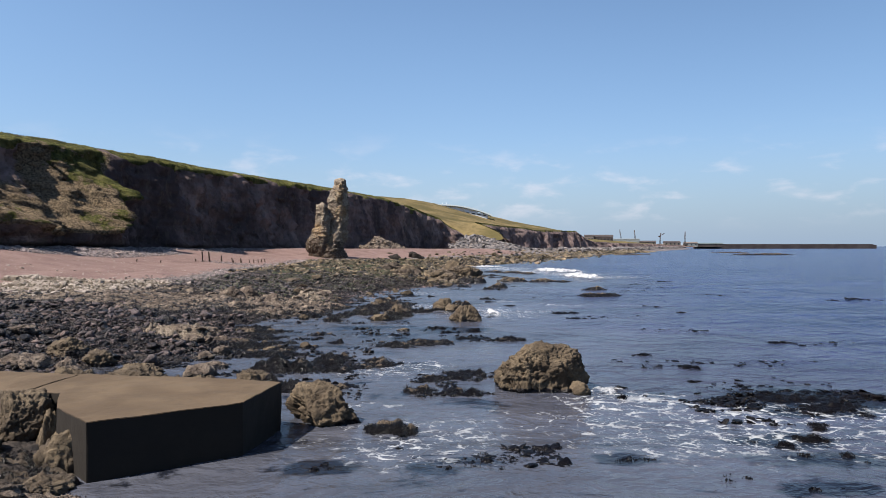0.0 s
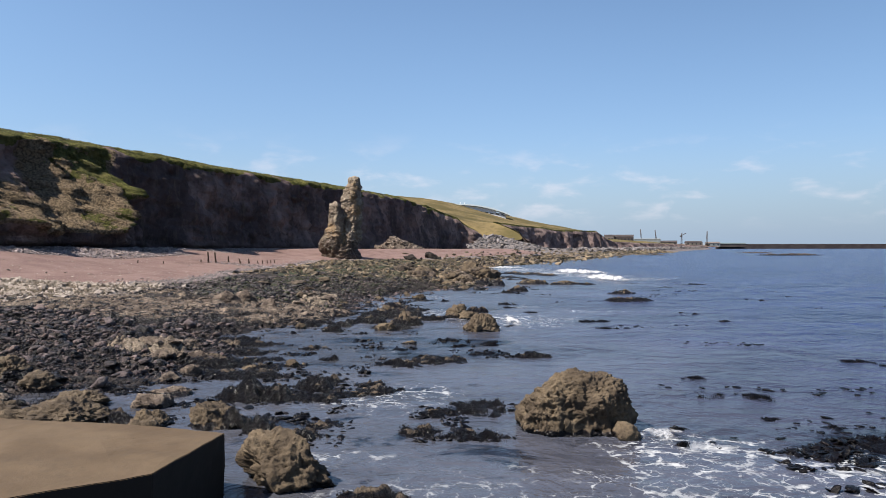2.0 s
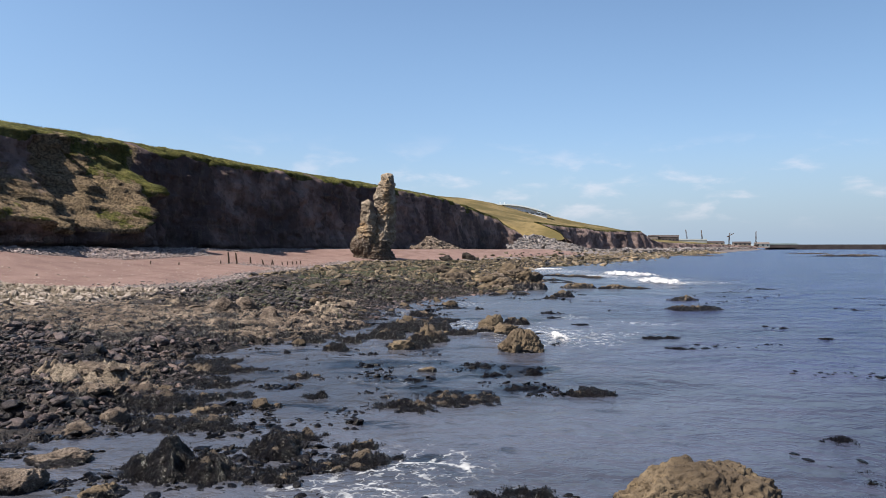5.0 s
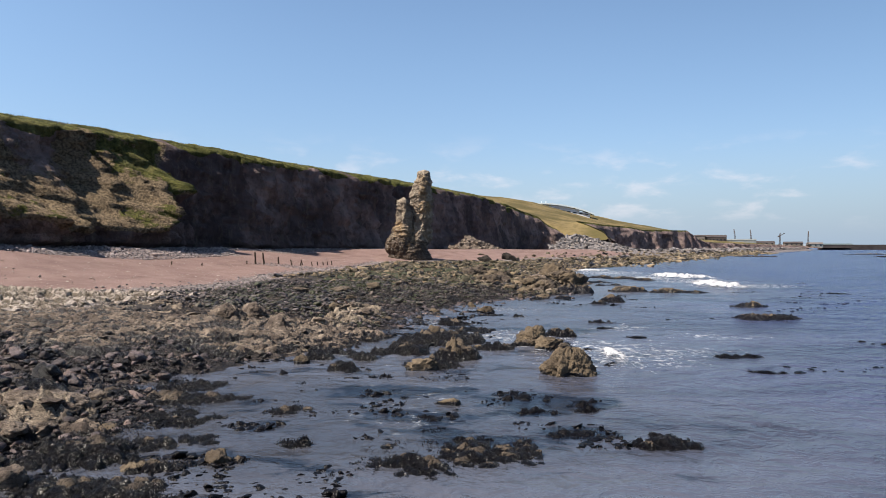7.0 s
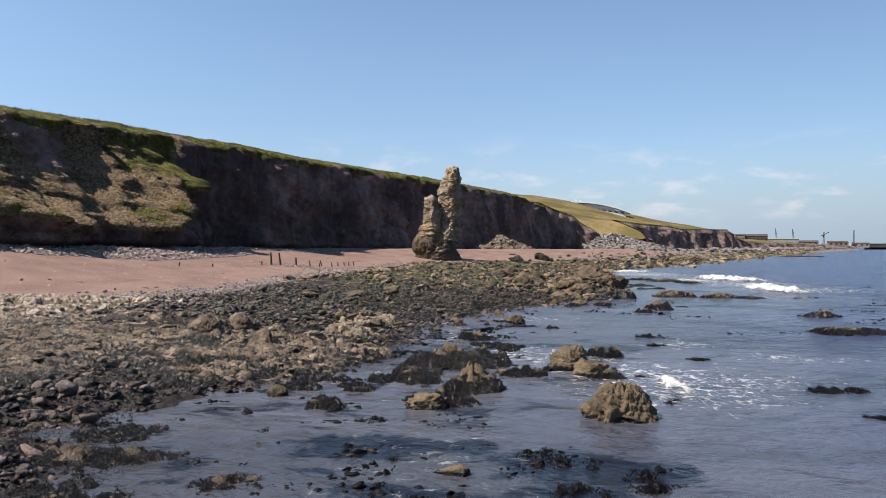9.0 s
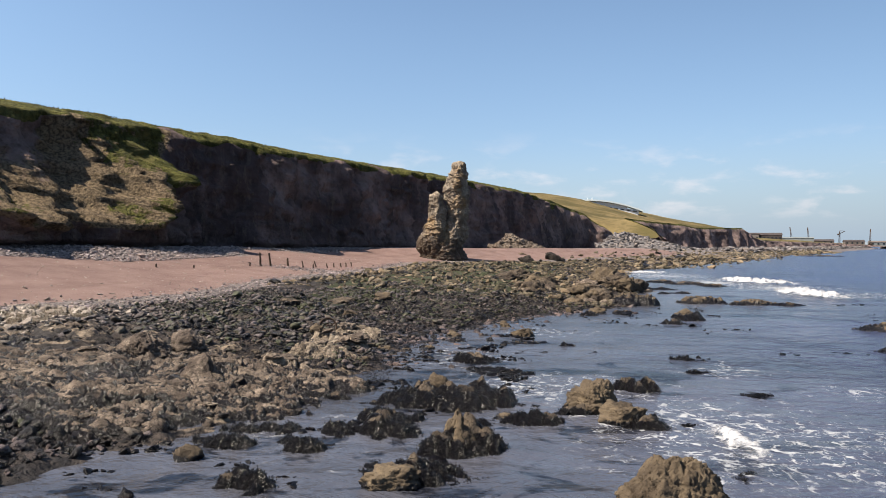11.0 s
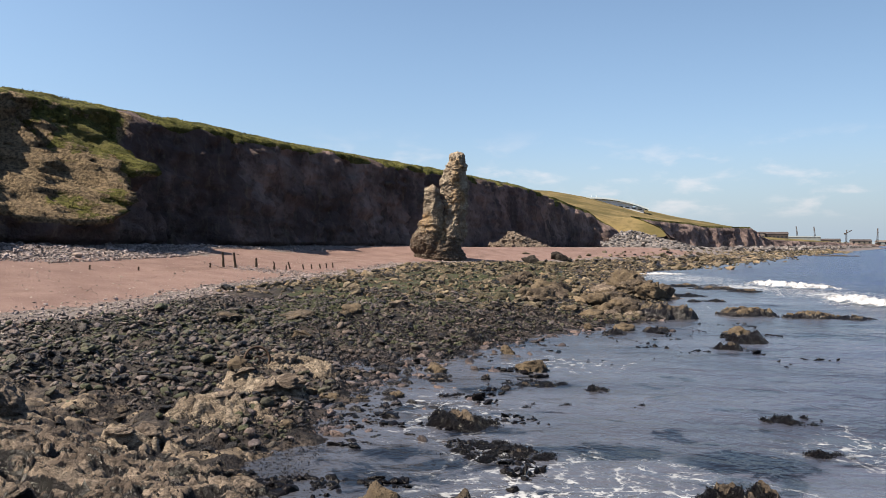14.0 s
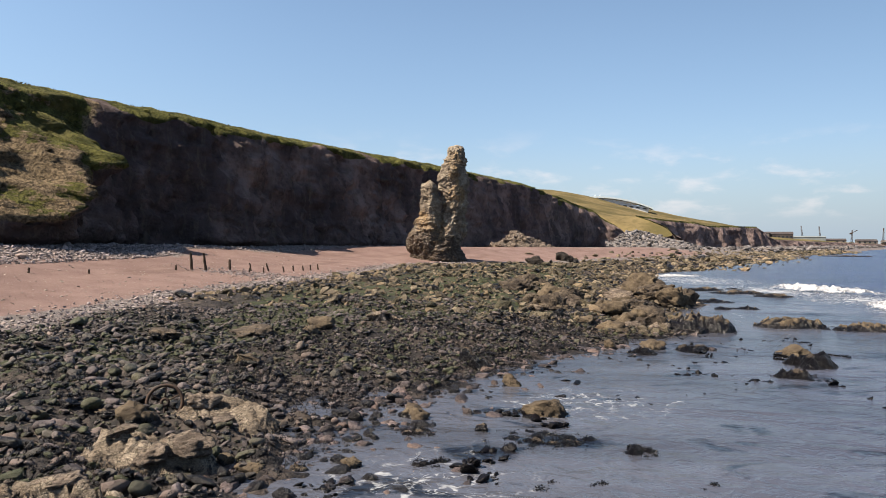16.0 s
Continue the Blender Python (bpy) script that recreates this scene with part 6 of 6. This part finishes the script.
def pier():
    base = tagged(new("harbour_pier"), "long dark stone harbour pier", "pier")
    bm = prism(((455, 992), (745, 1000), (745, 1010), (455, 1002)), -3.0, 5.6, 0.3)
    part("wall", from_bm("wall", bm, m_dark), base)
    bm = prism(((455, 1000), (745, 1008), (745, 1010.2), (455, 1002.2)), 5.5, 7.0, 0.1)
    part("parapet", from_bm("parapet", bm, m_dark), base)
    return base


pier()

# low hazy coast beyond the pier
bm = bmesh.new()
for k in range(60):
    s = k / 59
    hgt = (18 + 8 * math.sin(5 * s) + 3 * math.sin(17 * s)) * math.sin(math.pi * min(1, s * 1.0 + 0.02)) * (1 - 0.75 * s)
    bm.verts.new((900 + 1900 * s, 3900 - 300 * s, max(hgt, 0.5)))
    bm.verts.new((900 + 1900 * s, 3880 - 300 * s, -2))
bm.verts.ensure_lookup_table()
for k in range(59):
    bm.faces.new((bm.verts[2 * k + 1], bm.verts[2 * k + 3], bm.verts[2 * k + 2], bm.verts[2 * k]))
m_haze = plain("hazy far coast", (0.30, 0.36, 0.42), (0.34, 0.40, 0.45), 1.0, 0.003)
tagged(new("far_coast", from_bm("far_coast", bm, m_haze)), "low hazy coastline on the horizon", "coast", kind="structure")

# breaking waves
def foam_material():
    m, t, b = material("sea foam")
    p = n_geo(t, "Position")
    f = n_noise(t, p, 2.6, 8, 0.75, 0.5)
    finish(t, b, n_mix(t, n_range(t, f, 0.35, 0.65), (0.40, 0.42, 0.46), (0.80, 0.80, 0.82)), 0.9, n_bump(t, f, 0.7, 0.12), 0.1)
    plug(t, b.inputs["Alpha"], n_range(t, n_math(t, "ADD", n_attr(t, "cover"), n_math(t, "MULTIPLY", n_math(t, "SUBTRACT", f, 0.5), 1.9)), 0.3, 0.75))
    return m


m_foam = foam_material()


def breaker(x, y, length, wide, high, turn, seed):
    """A heaped, ragged crest of white water."""
    nx, ny = int(length / 0.14) + 2, int(wide * 1.6 / 0.14) + 2
    u, v = np.meshgrid(np.linspace(-0.5, 0.5, nx) * length, np.linspace(-0.8, 0.8, ny) * wide, indexing="ij")
    p = np.stack([u, v, 0 * u], -1).reshape(-1, 3) + seed * 5.3
    bend = 0.06 * length * (2 * u / length) ** 2
    w = v - bend
    body = np.exp(-((w / (wide * 0.42)) ** 2)) * (1 - (2 * np.abs(u) / length) ** 2.5)
    z = high * (body * (0.75 + 0.6 * fbm(p * 0.9, 4, 0.6, seed).reshape(u.shape)) + 0.35 * ridged(p * 2.2, 3, 0.6, seed + 4).reshape(u.shape) * body) - 0.06 - 0.05 * fbm(p * 1.6, 3, 0.6, seed + 9).reshape(u.shape)
    cover = (0.95 if high > 0.22 else 0.7) * np.exp(-(((w + 0.1 * wide) / (wide * 0.4)) ** 2)) * (1 - (2 * np.abs(u) / length) ** 2)
    f = grid_faces(nx, ny)
    f = f[(z.ravel()[f] > -0.05).any(axis=1)]
    used, back = np.unique(f, return_inverse=True)
    ob = new("breaking_wave", mesh_of("breaking_wave", np.stack([u, v, np.maximum(z, -0.15)], -1).reshape(-1, 3)[used], back.reshape(f.shape), m_foam, True, {"cover": cover.ravel()[used]}))
    ob.matrix_basis = pose(x, y, 0.02, 0, 0, turn)
    return tagged(ob, "white broken wave crest near the rocks", "wave", "breaking waves")


breaker(29.0, 118.0, 14.0, 3.0, 0.55, -52, 1)
breaker(27.5, 97.0, 13.0, 2.6, 0.5, -72, 2)
breaker(20.0, 148.0, 12.0, 2.6, 0.25, 10, 3)
breaker(6.9, 45.6, 4.5, 0.9, 0.2, -78, 4)
breaker(6.6, 20.6, 1.7, 0.8, 0.16, 10, 6)
breaker(16.0, 160.0, 10.0, 2.0, 0.2, 30, 7)

# drifting weed tips off the shore
rng = np.random.default_rng(611)
TIPS = ((31.1, 92.9), (33.1, 88.9), (32.7, 81.8), (38.6, 103.8), (29.4, 97.5), (29.0, 73.3), (20.7, 87.7), (21.5, 66.4), (14.8, 60.9), (15.3, 25.6), (20.9, 30.3), (11.7, 20.9), (10.9, 21.2), (11.2, 25.6), (12.0, 19.6), (20.8, 86.1), (12.8, 76.6), (14.7, 42.9), (15.4, 36.1), (28.4, 53.7), (24.5, 75.0), (27.0, 79.5), (30.5, 79.0), (34.0, 84.5), (25.5, 69.0), (36.0, 78.0), (28.0, 87.0), (38.0, 71.0), (34.0, 66.0), (16.5, 49.0))
c = np.repeat(np.array(TIPS), 20, axis=0)
line = np.repeat(rng.normal(0, 0.25, len(TIPS)), 20)
along = rng.normal(0, 1.6, len(c))
x, y = c[:, 0] + along * np.cos(line), c[:, 1] + along * np.sin(line) + rng.normal(0, 0.35, len(c))
stones("drifting_weed", x, y, np.full(len(x), -0.02), np.clip(rng.lognormal(-2.2, 0.4, len(x)), 0.05, 0.25), 2, m_weed, 612, "dark seaweed tips breaking the open water", "seaweed", sink=0.35, flat=0.3, tilt=0.1)

# low reefs offshore
rock("reef", 181.0, 321.0, 30.0, 9.0, 0.9)
rock("reef", 120.0, 330.0, 16.0, 5.0, 0.5)
rock("reef", 215.0, 420.0, 26.0, 8.0, 0.6)

# the nearest cobbles, stone by stone
PIECES = [mesh_of("cobble", v, f, m_cobble_piece, True) for v, f in (VARIANTS[2][k] for k in range(10))]
WET_PIECES = [mesh_of("shore_stone", v, f, m_wet_piece, True) for v, f in (VARIANTS[2][k] for k in range(10))]
rng = np.random.default_rng(601)
y = rng.uniform(50, 66, 2000)
x = shore_x(y) - rng.uniform(0.4, 9.0, 2000)
keep = np.flatnonzero(rng.uniform(0, 1, 2000) < 1.0 - 0.85 * ledge_zone(x, y))[:300]
for i in keep:
    size = float(np.clip(rng.lognormal(-1.75, 0.3), 0.11, 0.36))
    ob = part("cobble", PIECES[int(rng.integers(0, 10))], ground)
    ob.matrix_basis = pose(x[i], y[i], float(land(x[i : i + 1], y[i : i + 1])[0]) + 0.22 * size, *rng.normal(0, 14, 2), rng.uniform(0, 360)) @ Matrix.Scale(size, 4)
y = rng.uniform(26, 45, 1500)
x = shore_x(y) - rng.uniform(0.6, 7.0, 1500)
for i in range(300):
    size = float(np.clip(rng.lognormal(-2.1, 0.3), 0.08, 0.26))
    ob = part("shore_stone", WET_PIECES[int(rng.integers(0, 10))], ground)
    ob.matrix_basis = pose(x[i], y[i], float(land(x[i : i + 1], y[i : i + 1])[0]) + 0.22 * size, *rng.normal(0, 14, 2), rng.uniform(0, 360)) @ Matrix.Scale(size, 4)
